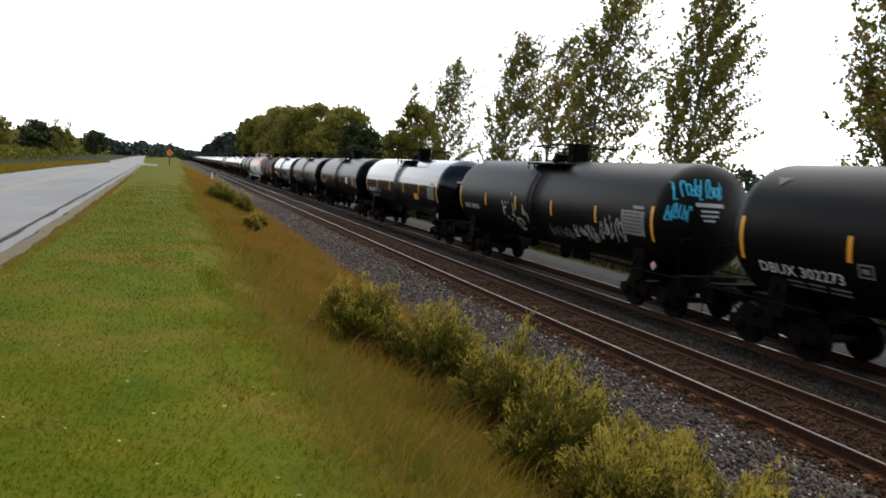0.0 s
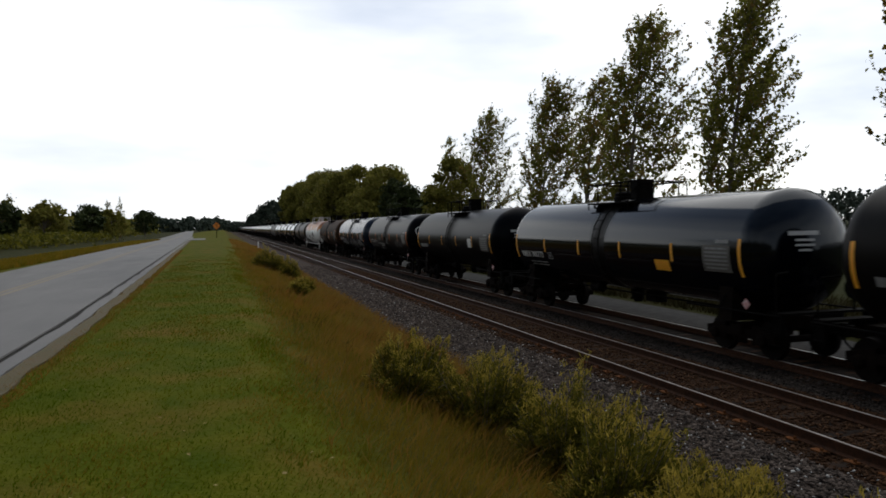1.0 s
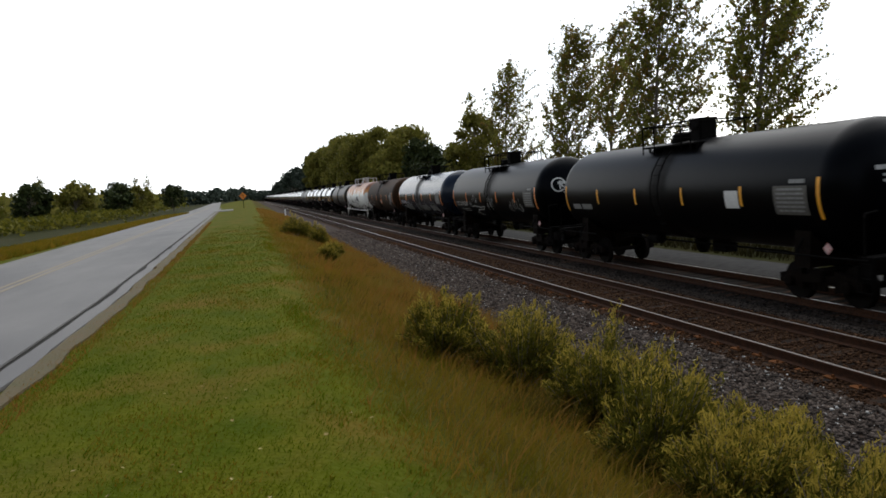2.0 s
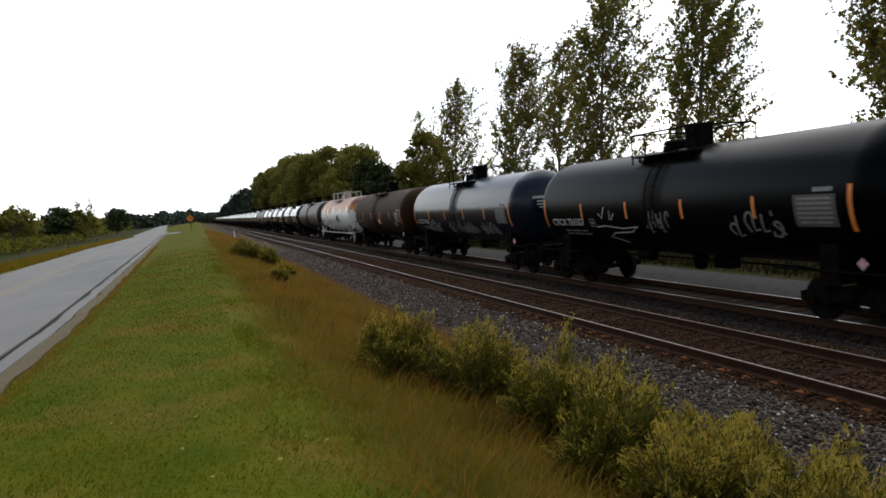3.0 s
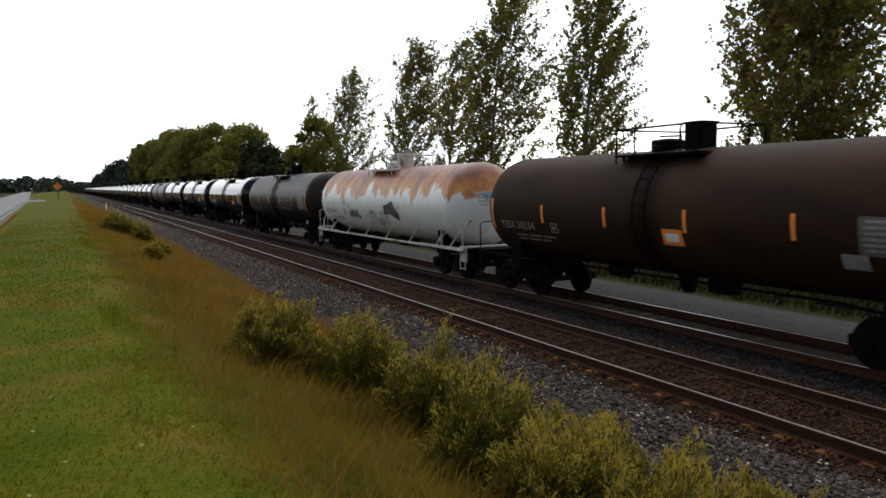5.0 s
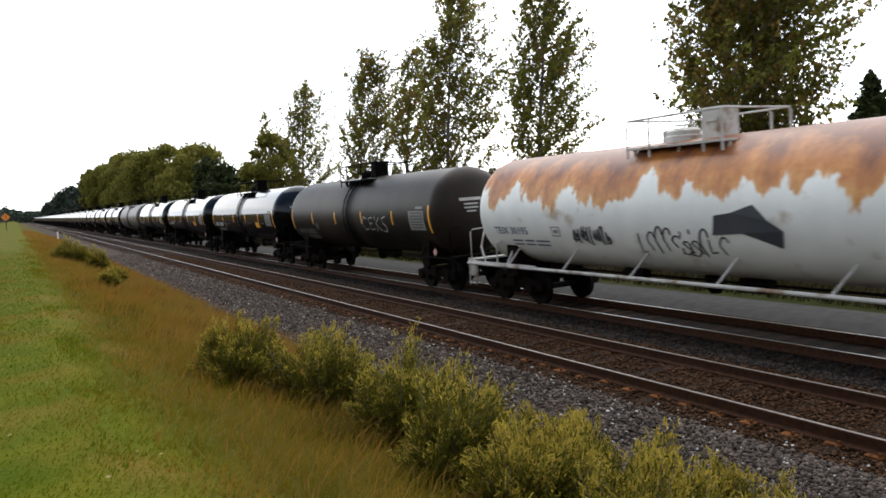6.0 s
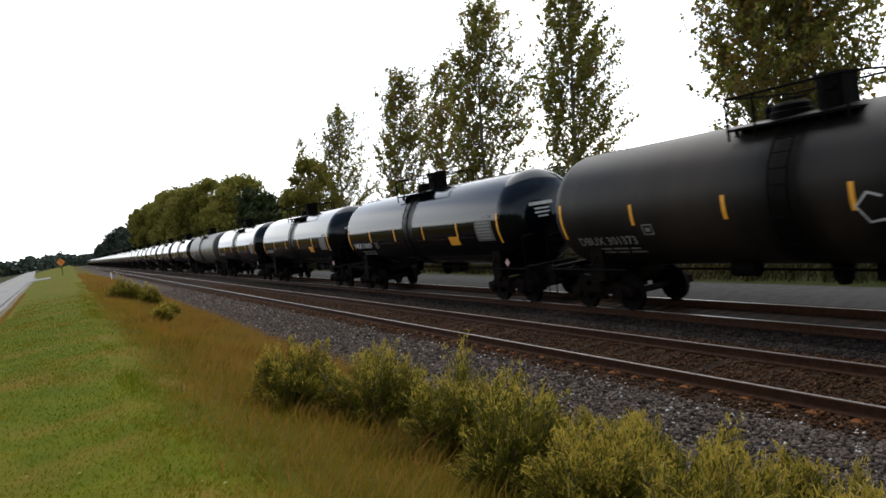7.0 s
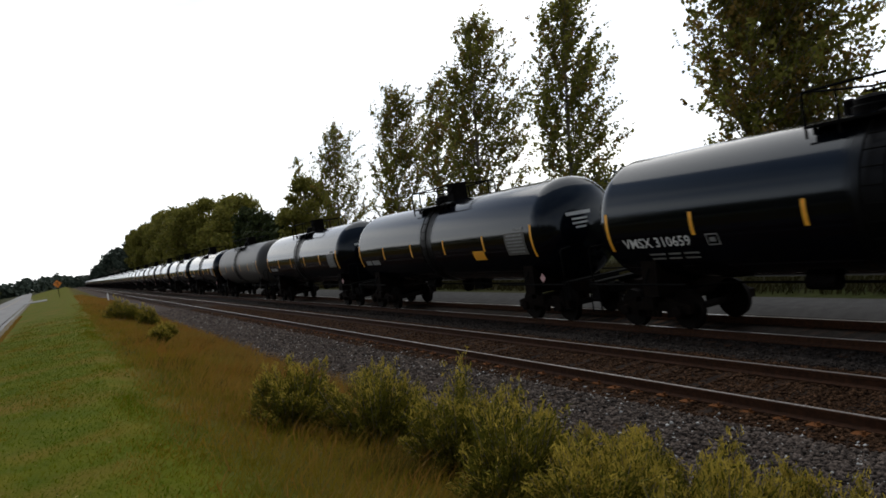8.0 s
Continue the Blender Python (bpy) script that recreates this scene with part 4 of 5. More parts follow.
    # sprayed letters on the dusty black car
    tag = [[(0.5, 0.2), (0.25, 0.28), (0.02, 0.05), (0.2, -0.25), (0.5, -0.2)], [(1.05, 0.25), (0.7, 0.22), (0.72, -0.24), (1.08, -0.2)], [(0.72, 0.02), (1.0, 0.03)],
           [(1.25, 0.3), (1.28, -0.3)], [(1.65, 0.25), (1.3, 0.0), (1.7, -0.28)], [(2.2, 0.28), (1.9, 0.22), (1.95, 0.02), (2.2, -0.1), (2.1, -0.3), (1.85, -0.28)]]
    spray(cars[8][0], tag, -1.4, -0.35, 0.05, near_flank(), SPRAY, "white sprayed letters C E K S")
    for n in (2, 9, 10):
        part("yellow_notice", patch(Shape(), -3.72, -0.5, 0.72, 0.32, near_flank()), YELLOW, cars[n][0], "yellow notice plate")
    # white car: side rails, braces, dark patch, tags
    c = cars[7][0]
    half = (GAPS[8] - GAPS[7]) / 2
    for sx in (-1, 1):
        s = Shape().tube([(sx * 1.42, -half + 0.5, 1.1), (sx * 1.42, half - 0.5, 1.1)], 0.045, 8)
        for k in range(6):
            y = -half + 2.6 + k * (2 * half - 5.2) / 5
            s.tube([(sx * 1.42, y, 1.1), (sx * 1.15, y - 0.35, ZC - 0.95)], 0.03, 6)
        part("side_rail", s, CREAM, c, "white painted side rail with braces")
        for sg in (-1, 1):
            e = Shape().tube([(sx * 1.42, sg * (half - 2.1), 1.1), (sx * 1.42, sg * (half - 2.1), 1.75), (sx * 1.25, sg * (half - 2.2), 1.85)], 0.045, 6)
            part("corner_brace", e, CREAM, c)
            e = Shape().tube([(sx * 0.9, sg * (half - 0.75), 2.15), (sx * 1.3, sg * (half - 1.1), 1.6), (sx * 1.42, sg * (half - 1.5), 1.12)], 0.03, 6)
            part("corner_brace", e, CREAM, c)
    spray(c, scribble(71, 3, 0.7, 0.25), -0.35, 0.35, 0.03, lambda u, v: on_head(u, v, half - 1.62, 0.02), BLUE, "small blue sprayed tag", False)
    blot = Shape()
    blot.add([side(-2.2 + a, b, 0.02) for a, b in ((0, 0.1), (0.5, -0.05), (0.9, -0.1), (1.0, -0.5), (0.3, -0.45), (-0.5, -0.75), (-0.6, -0.4), (-0.3, -0.2))], [tuple(range(8))])
    part("dark_patch", blot, DARKSPRAY, c, "bare dark patch in the white paint")
    spray(c, scribble(61, 6, 1.3, 0.4), 3.1, -0.62, 0.05, near_flank(), DARKSPRAY, "dark sprayed tag")
    spray(c, scribble(64, 5, 2.4, 0.55), 0.9, -0.75, 0.04, near_flank(), DARKSPRAY, "dark sprayed tag")


add_train()


# ---- trees ----
WIND = Vector((0.75, -0.66, 0))       # the way the wind bends twigs


def leaf_cloud(name, centres, size, material, parent, g, flat=0.0, long=1.0):
    n = len(centres)
    a = g.normal(size=(n, 3))
    a /= np.linalg.norm(a, axis=1)[:, None]
    b = np.cross(a, g.normal(size=(n, 3)))
    b /= np.linalg.norm(b, axis=1)[:, None]
    s = size * g.uniform(0.6, 1.3, n)[:, None]
    return quads(name, centres, a * s / 2, b * s / 2 * long, material, parent, 0.45)


def poplar(x, y, h, w, seed, limbs=70, lean=0.08, turn=0.3, label="tall poplar with wind-swept green leaves", low=0.05, leaf=0.2):
    """Upswept limbs with side twigs, each hung with leaf tufts that stream with the wind."""
    g = np.random.default_rng(seed)
    tree = tagged(new("poplar_tree"), label, "tree", "row of poplars")
    tree.location = (x, y, gz(x, y) - 0.1)
    lv = WIND * lean * 0.8
    axis = lambda t: Vector((0, 0, h * t)) + lv * h * t * t + Vector((0.2 * math.sin(seed + 5 * t), 0.2 * math.cos(seed * 2 + 4 * t), 0)) * t
    wood = Shape().tube([axis(t / 12) for t in range(13)], h * 0.012, 8, h * 0.0015)
    tufts, dirs = [], []

    def limb(p0, d, ln, thick, first):
        q = [p0 + d * ln * k / 6 + WIND * (ln * 0.2 * (k / 6) ** 2) + Vector((0, 0, ln * 0.12 * (k / 6) ** 2)) for k in range(7)]
        wood.tube(q, thick, 5, 0.01)
        k = first + 0.15 * g.random()
        while k < 1.03:
            i0 = min(5, int(k * 6))
            tufts.append(np.array(q[i0].lerp(q[i0 + 1], k * 6 - i0)) + g.normal(size=3) * 0.1)
            dirs.append(np.array((q[i0 + 1] - q[i0]).normalized() + WIND * 0.35))
            k += g.uniform(0.42, 0.9) / ln
        return q

    for i in range(limbs):
        t = low + (0.985 - low) * (i + g.random()) / limbs
        az = i * 2.399 + g.uniform(-0.5, 0.5)
        out = w * 0.5 * min(1.0, 0.62 + 1.6 * (t - low)) * (1 - t) ** 0.68 * g.uniform(0.55, 1.15) + 0.25
        el = radians(g.uniform(30, 48) + 22 * t)
        d = Vector((math.cos(az) * math.cos(el), math.sin(az) * math.cos(el), math.sin(el)))
        ln = out / math.cos(el) * 0.85
        q = limb(axis(t), d, ln, 0.0035 * h * (1.1 - t), 0.22)
        for j in range(int(1 + ln * 1.1)):
            k = g.uniform(0.25, 0.85)
            i0 = min(5, int(k * 6))
            e = (d + Vector(g.normal(size=3) * 0.55) + Vector((0, 0, 0.25)) + WIND * 0.25).normalized()
            limb(q[i0].lerp(q[i0 + 1], k * 6 - i0), e, ln * g.uniform(0.25, 0.5) + 0.25, 0.02, 0.2)
    tufts, dirs = np.array(tufts), np.array(dirs)
    per = 11
    size = g.uniform(0.6, 1.25, (len(tufts), 1, 1))
    pts = tufts[:, None] + (g.normal(size=(len(tufts), per, 3)) * 0.13 + dirs[:, None] * g.normal(size=(len(tufts), per, 1)) * 0.24) * size
    cut = g.random(len(tufts)) < turn * 0.6
    part("trunk", wood, BARK, tree, smooth=True)
    tagged(leaf_cloud("crown", pts[~cut].reshape(-1, 3), leaf, LEAF, tree, g), kind="stuff")
    tagged(leaf_cloud("turning_leaves", pts[cut].reshape(-1, 3), leaf, LEAF_TURN, tree, g), kind="stuff")
    return tree


def clump_tree(x, y, h, w, seed, n=2600, material=None, label="broad green deciduous tree in a hedge row", kind="broadleaf_tree", leaf=0.7, group="far tree row"):
    """A round-headed tree: trunk, limbs and a crown of leaf masses."""
    g = np.random.default_rng(seed)
    base = gz(x, y) - 0.1
    tree = tagged(new(kind), label, "tree", group)
    tree.location = (x, y, base)
    wood = Shape().tube([(0, 0, 0), (0.1, 0, h * 0.3), (0, 0.1, h * 0.75)], h * 0.022, 7, h * 0.006)
    blobs = []
    for i in range(44):
        a, t = g.uniform(0, 6.28), g.uniform(0.25, 0.95)
        r = w * 0.5 * math.sqrt(max(0.05, 1 - (2 * t - 0.95) ** 2)) * g.uniform(0.3, 0.85)
        c = (r * math.cos(a), r * math.sin(a), h * t)
        wood.tube([(0, 0, h * t * 0.5), (c[0] * 0.5, c[1] * 0.5, h * t * 0.8), c], h * 0.007, 5, 0.02)
        blobs.append((c, w * g.uniform(0.1, 0.19)))
    part("trunk", wood, BARK, tree)
    pts = []
    for c, r in blobs:
        k = n // 44
        d = g.normal(size=(k, 3))
        d /= np.linalg.norm(d, axis=1)[:, None]
        pts.append(np.array(c) + d * (r * g.random((k, 1)) ** 0.45) * np.array([1, 1, 0.8]))
    pts = np.concatenate(pts)
    pts = pts[pts[:, 2] > 0.05 * h]
    tagged(leaf_cloud("crown", pts, leaf, material or LEAF_WOOD, tree, g), kind="stuff")
    return tree


def conifer(x, y, h, w, seed, n=3000, group="far tree row"):
    g = np.random.default_rng(seed)
    tree = tagged(new("conifer_tree"), "dark green conifer with a pointed uneven crown", "tree", group)
    tree.location = (x, y, gz(x, y) - 0.1)
    part("trunk", Shape().tube([(0, 0, 0), (0, 0, h * 0.97)], h * 0.016, 7, 0.02), BARK, tree)
    t = 1 - g.random(n) ** 0.6
    layer = 0.75 + 0.25 * np.sin(t * 55 + g.uniform(0, 6))
    r = w * 0.5 * (1 - t) ** 0.8 * g.random(n) ** 0.4 * layer
    a = g.uniform(0, 6.28, n)
    pts = np.stack([r * np.cos(a), r * np.sin(a), h * (0.06 + 0.94 * t) - r * 0.25], -1)
    tagged(leaf_cloud("crown", pts, 0.4, LEAF_DARK, tree, g, long=1.8), kind="stuff")
    return tree


PX = 34
poplar(PX, 114, 16.9, 6.0, 101, 44, 0.1, 0.5, "slim pale poplar with thin wind-swept leaves")
poplar(PX, 96.5, 17.9, 11, 102, 70, 0.1, 0.4)
clump_tree(PX - 1.5, 104, 13.0, 10.5, 103, 9000, LEAF_WOOD, "dense dark green tree beside the poplars", leaf=0.34, group="row of poplars")
poplar(PX, 76.6, 17.8, 11.5, 104, 80, 0.13, 0.5)
poplar(PX, 66, 17.2, 7.5, 110, 56, 0.1, 0.5, "slim poplar with green and browning leaves", 0.12)
poplar(PX, 58, 20.2, 11.6, 105, 92, 0.1, 0.4)
poplar(PX, 44.6, 18.6, 10.2, 106, 92, 0.12, 0.3)
poplar(PX, 27.8, 20.0, 11.4, 107, 125, 0.06, 0.6, "broad poplar with green and browning leaves")
poplar(PX + 2.0, 26.2, 16.5, 8.0, 108, 80, 0.05, 0.6, "broad poplar with green and browning leaves")
conifer(60, 34.8, 10.4, 9, 109)

rng = random.Random(5)
for k in range(19):
    y = 166 + k * 12 + rng.uniform(-4, 4)
    clump_tree(31 + rng.uniform(-2, 6), y, lerp([(150, 13.5), (180, 18.5), (230, 20), (300, 21.5), (420, 23)], y) * rng.uniform(0.93, 1.04), rng.uniform(13, 17), 200 + k, 9000, leaf=0.5)
for k, (y, h, w) in enumerate(((127, 8.6, 7), (136, 10.6, 8.5), (147, 12.8, 9.5))):
    clump_tree(33.5, y, h, w, 230 + k, 7000, LEAF_DARK, "round dark green tree at the end of the woods", leaf=0.4)
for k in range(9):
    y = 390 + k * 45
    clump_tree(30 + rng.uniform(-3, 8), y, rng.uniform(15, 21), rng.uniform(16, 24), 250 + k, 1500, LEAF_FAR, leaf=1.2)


def far_woods(name, path, height, seed, n, label, material=LEAF_FAR, leaf=2.0, depth=14):
    """A far belt of trees as one leafy mass with an uneven top."""
    g = np.random.default_rng(seed)
    t = g.random(n) * (len(path) - 1)
    i = t.astype(int)
    f = (t - i)[:, None]
    p = np.array(path, float)
    c = p[i] * (1 - f) + p[i + 1] * f
    x, y = c[:, 0] + g.normal(size=n) * depth * 0.35, c[:, 1] + g.normal(size=n) * depth * 0.35
    top = height * np.array([0.72 + 0.42 * noise.noise(Vector((a / 9.0, b / 9.0, seed))) + 0.2 * noise.noise(Vector((a / 3.5, b / 3.5, seed + 3))) for a, b in zip(x, y)])
    z = np.array([gz(a, b) for a, b in zip(x, y)]) + top * g.random(n) ** 0.6
    return tagged(leaf_cloud(name, np.stack([x, y, z], -1), leaf, material, None, g), label, "woods", kind="stuff")


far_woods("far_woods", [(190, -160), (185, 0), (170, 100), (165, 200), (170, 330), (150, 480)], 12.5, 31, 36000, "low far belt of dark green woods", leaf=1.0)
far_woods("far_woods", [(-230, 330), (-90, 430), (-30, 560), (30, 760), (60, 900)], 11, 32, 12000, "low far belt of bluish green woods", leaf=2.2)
far_woods("far_woods", [(-140, 60), (-75, 95), (-45, 140), (-38, 200), (-36, 280), (-40, 380)], 6.8, 33, 15000, "dark green thicket beyond the road", LEAF_WOOD, 0.9, 12)
far_woods("far_woods", [(-150, -300), (-160, -100), (-140, 60)], 9, 34, 5000, "dark green thicket beyond the road", LEAF_WOOD, 1.6, 14)
# belt out of view, added so the near tank flanks mirror dark trees
far_woods("unseen_woods", [(-27, -90), (-25, -30), (-26, 20), (-30, 66)], 13.5, 36, 12000, "unseen olive green woods across the road, added to darken the tank reflections", LEAF_WOOD, 1.0, 9)
far_woods("yellow_brush", [(-60, 50), (-30, 72), (-24, 100), (-24, 150)], 2.1, 35, 9000, "yellow-green brush along the far verge", LEAF_BUSH, 0.35, 8)
for k, (x, y, h, w) in enumerate(((-33.5, 132, 7.2, 5), (-30, 118, 6.2, 6.5), (-24.5, 118, 6.0, 7), (-22, 140, 6.0, 6), (-20, 150, 5.8, 6), (-18, 190, 6.4, 7), (-36, 110, 6.5, 8), (-28, 175, 7.5, 8))):
    clump_tree(x, y, h, w, 300 + k, 1500, LEAF_DARK if k % 2 else LEAF_WOOD, "low dark green tree beyond the road", leaf=0.45, group="trees beyond the road")
for k, (x, y) in enumerate(((-32.5, 133), (-21.5, 158), (-19.8, 160))):
    poplar(x, y, 7.6, 2.6, 320 + k, 16, 0.02, 0.5, "thin pale sapling above the thicket")


# ---- bushes, weeds and grass ----
def bush(x, y, r, h, seed, heads=22, stems=8, per=90, tip=0.3, label="feathery olive-green bush with yellowish tips"):
    """Tufted stems fanning from one root over a dome, each feathered with narrow leaves."""
    g = np.random.default_rng(seed)
    b = tagged(new("bush"), label, "bush", "bushes on the bank")
    b.location = (x, y, gz(x, y) - 0.03)
    wood = Shape()
    c, u, w, ct, ut, wt_ = [], [], [], [], [], []
    for i in range(heads):
        az = i * 2.399 + g.uniform(-0.5, 0.5)
        pol = math.acos(1 - 0.93 * (i + 0.5) / heads)
        reach = g.uniform(0.68, 1.12)
        top = np.array([r * math.sin(pol) * math.cos(az), r * math.sin(pol) * math.sin(az), h * (0.2 + 0.8 * math.cos(pol))]) * reach
        top += np.array([WIND.x, WIND.y, 0]) * 0.1 * h
        for j in range(stems):
            end = top + g.normal(size=3) * np.array([0.075, 0.075, 0.06]) * (0.6 + r * 0.6)
            start = np.array([end[0] * 0.2, end[1] * 0.2, 0])
            mid = (start + end) / 2 + np.array([end[0] * 0.1, end[1] * 0.1, 0.06 * h])
            if j % 2 == 0:
                wood.tube([start, mid, end], 0.006, 4, 0.002)
            k = g.uniform(0.3, 1.03, per)[:, None]
            p = (1 - k) ** 2 * start + 2 * k * (1 - k) * mid + k * k * end
            p = p + g.normal(size=(per, 3)) * (0.012 + 0.03 * np.sin(np.clip((k - 0.3) / 0.75, 0, 1) * math.pi))
            d = g.normal(size=(per, 3)) * 0.8 + (end - start) / np.linalg.norm(end - start) * 1.7
            d /= np.linalg.norm(d, axis=1)[:, None]
            e = np.cross(d, g.normal(size=(per, 3)))
            e /= np.linalg.norm(e, axis=1)[:, None]
            ln = g.uniform(0.016, 0.042, per)[:, None]
            light = g.random(per) < np.clip((k[:, 0] - 1 + 1.5 * tip) / (1.5 * tip), 0, 1) * (0.35 + 0.65 * math.cos(pol))
            c.append(p[~light]), u.append((e * 0.0075)[~light]), w.append((d * ln)[~light])
            ct.append(p[light]), ut.append((e * 0.006)[light]), wt_.append((d * ln * 0.85)[light])
    tagged(part("stem", wood, BARK, b), kind="stuff")
    fo = quads("foliage", np.concatenate(c), np.concatenate(u), np.concatenate(w), LEAF_BUSH, b, 0.4)
    ti = quads("tip_foliage", np.concatenate(ct), np.concatenate(ut), np.concatenate(wt_), LEAF_TIP, b, 0.4)
    tagged(fo, kind="stuff"), tagged(ti, kind="stuff")
    return b


BUSHES_FAR = [(1.9, 38.5, 0.72, 1.15), (2.5, 39.4, 0.55, 1.1), (3.0, 37.0, 0.5, 1.15), (2.1, 24.0, 0.36, 0.6), (2.9, 29.0, 0.36, 0.6)]
BUSHES = [(2.2, 9.35, 0.52, 0.8), (3.05, 8.7, 0.62, 1.0), (3.4, 7.25, 0.6, 0.98), (3.1, 5.65, 0.52, 0.88), (3.75, 6.25, 0.42, 0.8), (4.35, 6.0, 0.36, 0.7),
          (3.85, 5.05, 0.42, 0.78), (4.7, 4.95, 0.36, 0.7), (3.15, 4.6, 0.42, 0.72), (4.1, 4.1, 0.4, 0.75), (3.4, 3.6, 0.42, 0.75), (4.7, 3.6, 0.36, 0.7), (3.9, 2.9, 0.42, 0.8), (3.2, 2.4, 0.42, 0.8), (4.2, 1.9, 0.4, 0.85),
          (4.55, 5.6, 0.24, 0.72), (5.0, 4.3, 0.26, 0.7), (3.6, 4.55, 0.3, 0.72), (4.4, 4.5, 0.26, 0.8)]
for k, (x, y, r, h) in enumerate(BUSHES):
    bush(x, y, r * 1.12, h * 1.16, 400 + k, int(12 + 22 * r), 8, 60, 0.18 if y > 5.3 else 0.34)
for k, (x, y, r, h) in enumerate(BUSHES_FAR):
    bush(x, y, r, h, 450 + k, 22, 7, 80, 0.2, "low dark green bush among the dry grass")


def blades(name, n, xr, yr, power, tall, wide, material, seed, label, keep=None, category="grass", follow=False):
    """Loose grass blades bent by the wind, thinning out with distance."""
    g = np.random.default_rng(seed)
    x = g.uniform(*xr, n)
    y = yr[0] + (yr[1] - yr[0]) * g.random(n) ** power
    if keep:
        ok = np.array([keep(a, b, q) for a, b, q in zip(x, y, g.random(n))])
        x, y = x[ok], y[ok]
        n = len(x)
    if follow:
        x = x + np.array([bend(b) for b in y])
    z = np.array([gz(a, b) for a, b in zip(x, y)])
    s = g.uniform(0.45, 1.15, n) * tall * (np.clip((x - 0.1) / 1.6, 0.3, 1) if tall > 0.15 and xr[0] > -1 else 1)
    a = g.uniform(0, 6.28, n)
    ww = wide * (1 + y / 16) * g.uniform(0.6, 1.3, n)
    side_ = np.stack([np.cos(a), np.sin(a), 0 * a], -1) * ww[:, None]
    tilt = np.stack([g.normal(size=n) * 0.42 + 0.2, g.normal(size=n) * 0.42 - 0.16, np.ones(n)], -1) * s[:, None]
    root = np.stack([x, y, z - 0.02], -1)
    v = np.stack([root - side_, root + side_, root + tilt * 0.6 + side_ * 0.7, root + tilt * 0.6 - side_ * 0.7, root + tilt + np.array([0.12, -0.1, -0.04]) * s[:, None]], 1)
    me = bpy.data.meshes.new(name)
    me.vertices.add(5 * n)
    me.vertices.foreach_set("co", v.reshape(-1))
    idx = np.array([0, 1, 2, 3, 3, 2, 4])
    me.loops.add(7 * n)
    me.loops.foreach_set("vertex_index", (idx[None] + 5 * np.arange(n)[:, None]).reshape(-1))
    me.polygons.add(2 * n)
    me.polygons.foreach_set("loop_start", (np.array([0, 4])[None] + 7 * np.arange(n)[:, None]).reshape(-1))
    me.materials.append(material)
    me.update(calc_edges=True)
    return tagged(new(name, me), label, category, kind="stuff")


def patchy(lo, k):
    return lambda x, y, q: q < lo + k * noise.noise(Vector((x * 0.7, y * 0.35, 9.0)))


blades("short_grass", 150000, (-2.5, 1.6), (2.0, 48), 2.1, 0.05, 0.0035, BLADE, 51, "short mown green grass of the verge",
       lambda x, y, q: q < (0.75 + 0.5 * noise.noise(Vector((x * 0.7, y * 0.35, 9)))) * min(1, (48 - y) / 30) * min(1, max(0, (x + 2.42 + 0.25 * noise.noise(Vector((x, y * 1.5, 1)))) / 0.35)) * min(1, max(0, (1.7 - x) / 1.2)))
blades("tall_green_grass", 100000, (0.0, 3.9), (1.6, 70), 2.1, 0.2, 0.0034, WEED_GREEN, 52, "tall green and straw-coloured grass on the bank",
       lambda x, y, q: q < (1.05 - 0.2 * x * min(1, y / 10)) * min(1, max(0, (x - 0.05 + 0.55 * noise.noise(Vector((x * 0.8, y * 0.5, 4)))) / 1.3)))
blades("dry_rust_grass", 90000, (0.7, 5.2), (1.6, 130), 2.0, 0.33, 0.0036, WEED, 53, "tall rust-brown dry grass on the bank",
       lambda x, y, q: q < (0.1 + 0.2 * x) * (0.7 + 0.6 * noise.noise(Vector((x * 0.6, y * 0.2, 2)))) * (1 if x < 3.6 or y > 14 else 0.25) * min(1, 0.15 + y / 13))
blades("olive_weeds", 26000, (0.9, 4.7), (6.5, 70), 1.7, 0.3, 0.004, WEED_OLIVE, 62, "dark olive weeds in patches on the bank",
       lambda x, y, q: noise.noise(Vector((x * 0.9, y * 0.4, 41))) + 0.5 * noise.noise(Vector((x * 2.4, y * 1.1, 17))) > 0.12 + 0.6 * q)
blades("verge_grass", 26000, (-13, -9.2), (20, 120), 1.6, 0.3, 0.012, WEED_GREEN, 54, "uncut grass on the far verge of the road")
blades("dry_edge_grass", 14000, (-2.44, -1.95), (2.0, 60), 1.8, 0.07, 0.004, WEED, 55, "short dry grass along the asphalt edge", follow=True)
blades("rough_weeds", 26000, (17.9, 23.5), (3, 90), 1.5, 0.55, 0.012, WEED_DARK, 59, "uncut olive weeds beyond the service track")
blades("dry_turf", 60000, (-2.3, 1.3), (2.0, 40), 1.9, 0.055, 0.004, WEED_GREEN, 60, "patches of straw-coloured turf in the verge",
       lambda x, y, q: noise.noise(Vector((x * 0.9, y * 0.45, 21))) + 0.5 * noise.noise(Vector((x * 2.6, y * 1.3, 5))) > 0.1 + 0.5 * q)
blades("rank_tufts", 16000, (-2.3, 1.3), (2.0, 30), 1.8, 0.06, 0.0045, BLADE, 61, "darker rank green tufts in the verge",
       lambda x, y, q: noise.noise(Vector((x * 1.7, y * 0.9, 33))) > 0.12 + 0.4 * q)
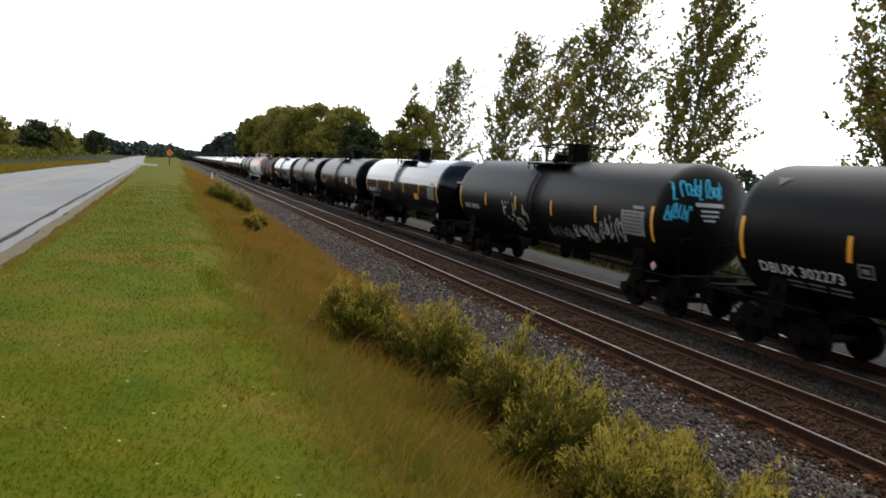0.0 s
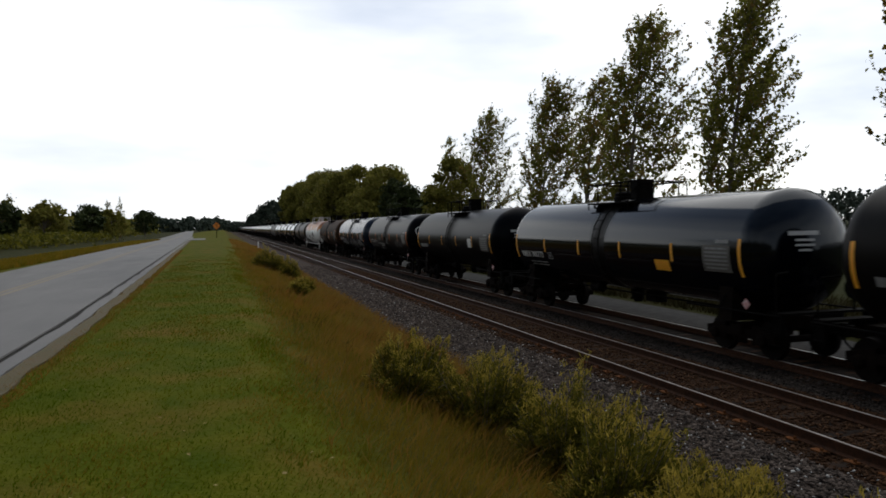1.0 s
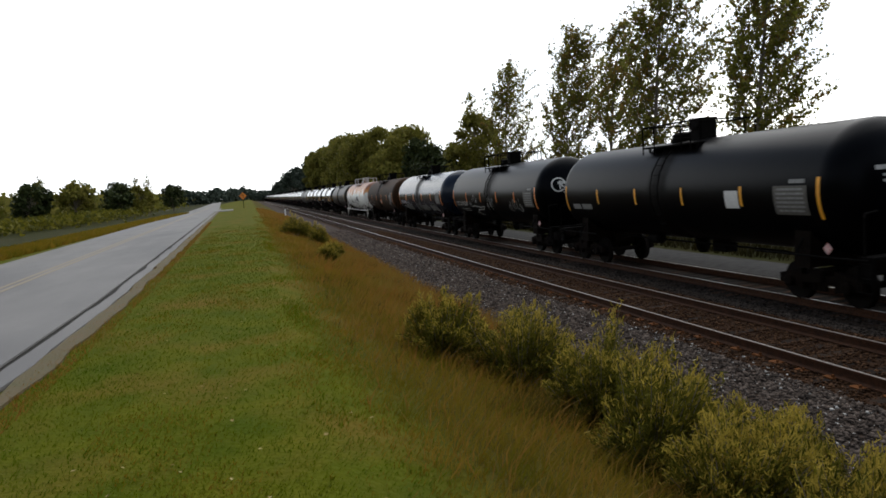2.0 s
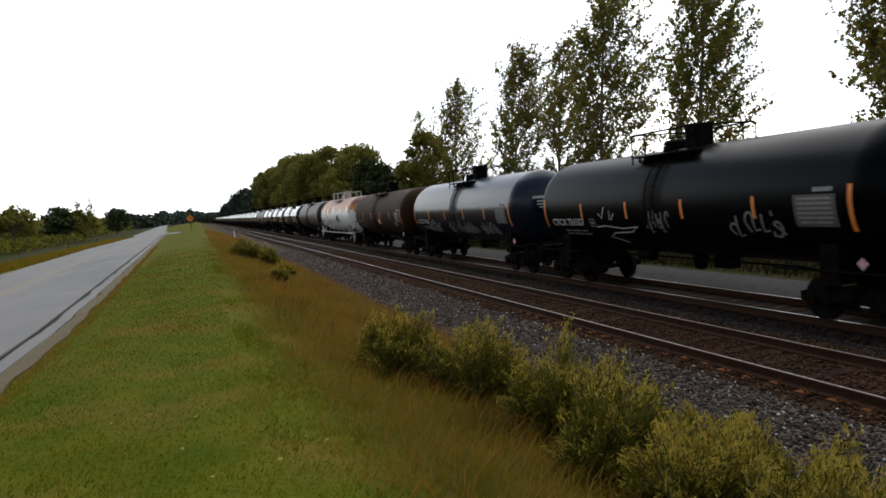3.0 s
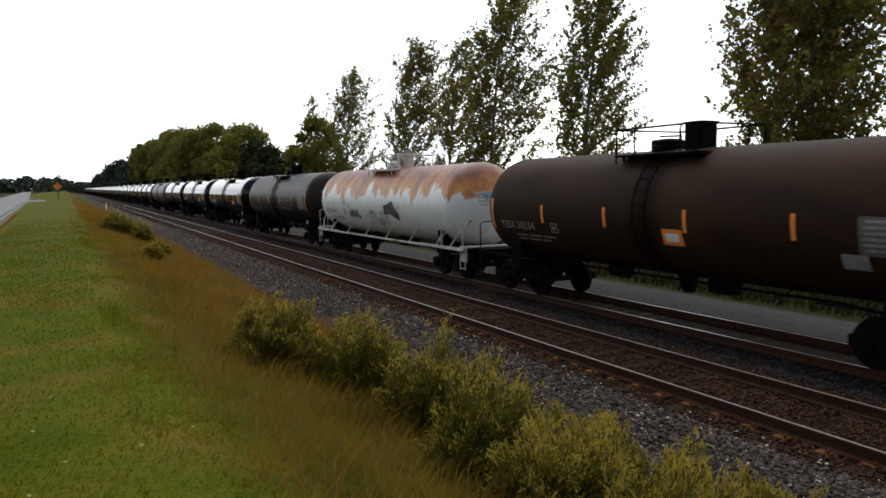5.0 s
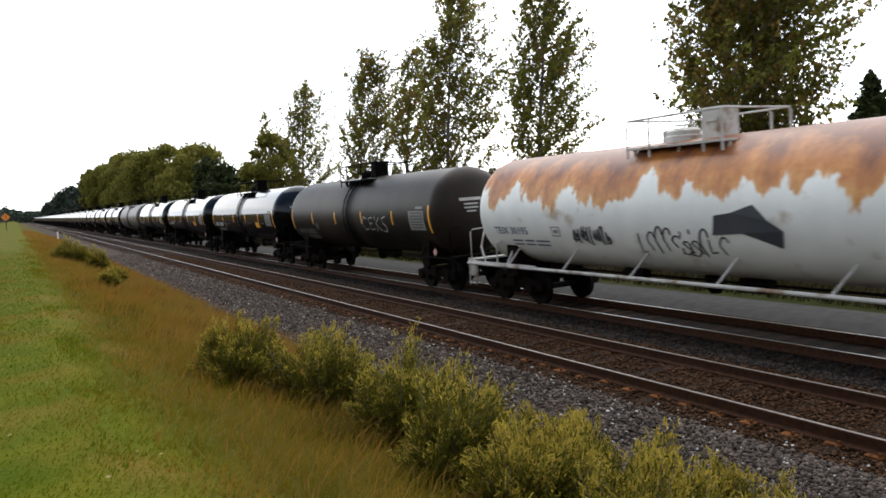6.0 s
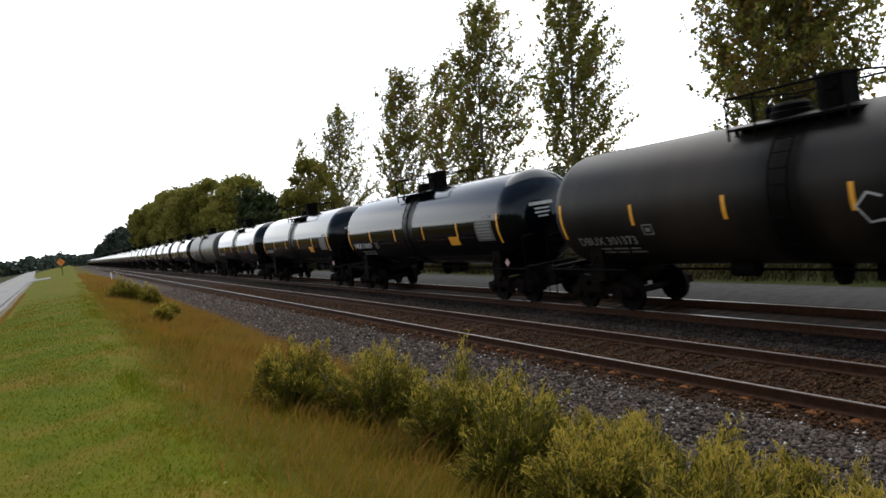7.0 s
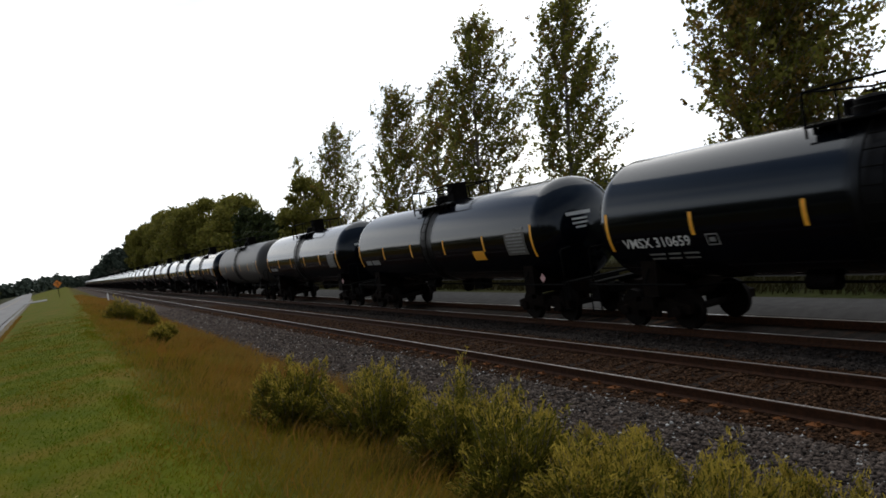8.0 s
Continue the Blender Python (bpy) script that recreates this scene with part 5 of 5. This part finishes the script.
# the verge and bank go on behind the camera
blades("short_grass", 36000, (-2.5, 1.6), (2.0, -9), 1.7, 0.05, 0.0045, BLADE, 56, "short mown green grass of the verge", lambda x, y, q: q < min(1, max(0, (1.7 - x) / 1.2)))
blades("tall_green_grass", 16000, (0.0, 3.9), (1.6, -9), 1.6, 0.2, 0.005, WEED_GREEN, 57, "tall green and straw-coloured grass on the bank", lambda x, y, q: q < min(1, x / 0.9 + 0.15) and x * x + y * y > 0.5)
blades("dry_rust_grass", 9000, (0.9, 5.2), (1.6, -9), 1.3, 0.33, 0.005, WEED, 58, "tall rust-brown dry grass on the bank", lambda x, y, q: q < 0.15 + 0.15 * x)

# fallen leaves and litter on the grass
lf = Shape().add([(0, -0.05, 0.01), (0.035, 0, 0.018), (0, 0.06, 0.012), (-0.035, 0, 0.02), (0, 0, 0.006)], [(0, 1, 4), (1, 2, 4), (2, 3, 4), (3, 0, 4)]).mesh("fallen_leaf", DRY)
for k in range(70):
    x, y = rng.uniform(-2.2, 0.8), 3.2 + 9 * rng.random() ** 1.4
    o = tagged(new("fallen_leaf", lf), "dry curled fallen leaf on the mown grass", "leaf", "fallen leaves on the verge")
    o.matrix_world = pose(x, y, gz(x, y) + 0.03, rng.uniform(-20, 20), rng.uniform(-20, 20), rng.uniform(0, 360)) @ Matrix.Scale(rng.uniform(0.22, 0.42), 4)

# ---- posts and sign ----
mp_ = tagged(new("marker_post"), "short white marker post beside the ballast", "post")
mp_.location = (4.75, 111, gz(4.75, 111) - 0.1)
part("post", Shape().box((0, 0, 0.62), (0.16, 0.1, 1.24), 0.02), POSTW, mp_)
part("post_cap", Shape().box((0, 0, 1.26), (0.18, 0.12, 0.05), 0.02), POSTW, mp_)

sg_ = tagged(new("road_sign"), "orange diamond warning sign on a post beside the road", "road sign")
sg_.location = (-1.15, 130, gz(-1.15, 130) - 0.1)
part("post", Shape().box((0, 0.06, 1.2), (0.09, 0.06, 2.4), 0.01), IRON, sg_, "dark post")
dm = Shape().add([(a, b, 2.15 + c) for b in (-0.01, 0.01) for a, c in ((-0.62, 0), (0, -0.62), (0.62, 0), (0, 0.62))], [(0, 1, 2, 3), (7, 6, 5, 4), (0, 4, 5, 1), (1, 5, 6, 2), (2, 6, 7, 3), (3, 7, 4, 0)])
part("panel", dm, SIGN, sg_)
part("symbol", Shape().box((0.08, -0.02, 2.12), (0.07, 0.01, 0.5)).box((-0.03, -0.02, 2.33), (0.28, 0.01, 0.08)), IRON, sg_, "black symbol")


def motions():
    """The train runs towards the camera; the wheels of the cars that pass turn."""
    turn = []
    step = 1.0 / FPS
    for i in range(int(8.0 * FPS) + 1):
        turn.append((i * step, math.degrees(SPEED * i * step / 0.46)))
    for i, (car, y) in enumerate(cars):
        walk(car, [(0.0, pose(TRACK2, y, RAIL2)), (4.0, pose(TRACK2, y - 4 * SPEED, RAIL2)), (8.0, pose(TRACK2, y - 8 * SPEED, RAIL2))])
        if i < 11:
            for t in [o for o in car.children if o.name.startswith("truck")]:
                for w in [o for o in t.children if o.name.startswith("wheelset")]:
                    p = w.location.copy()
                    walk(w, [(s, pose(p.x, p.y, p.z, a, 0, 0)) for s, a in turn])


motions()
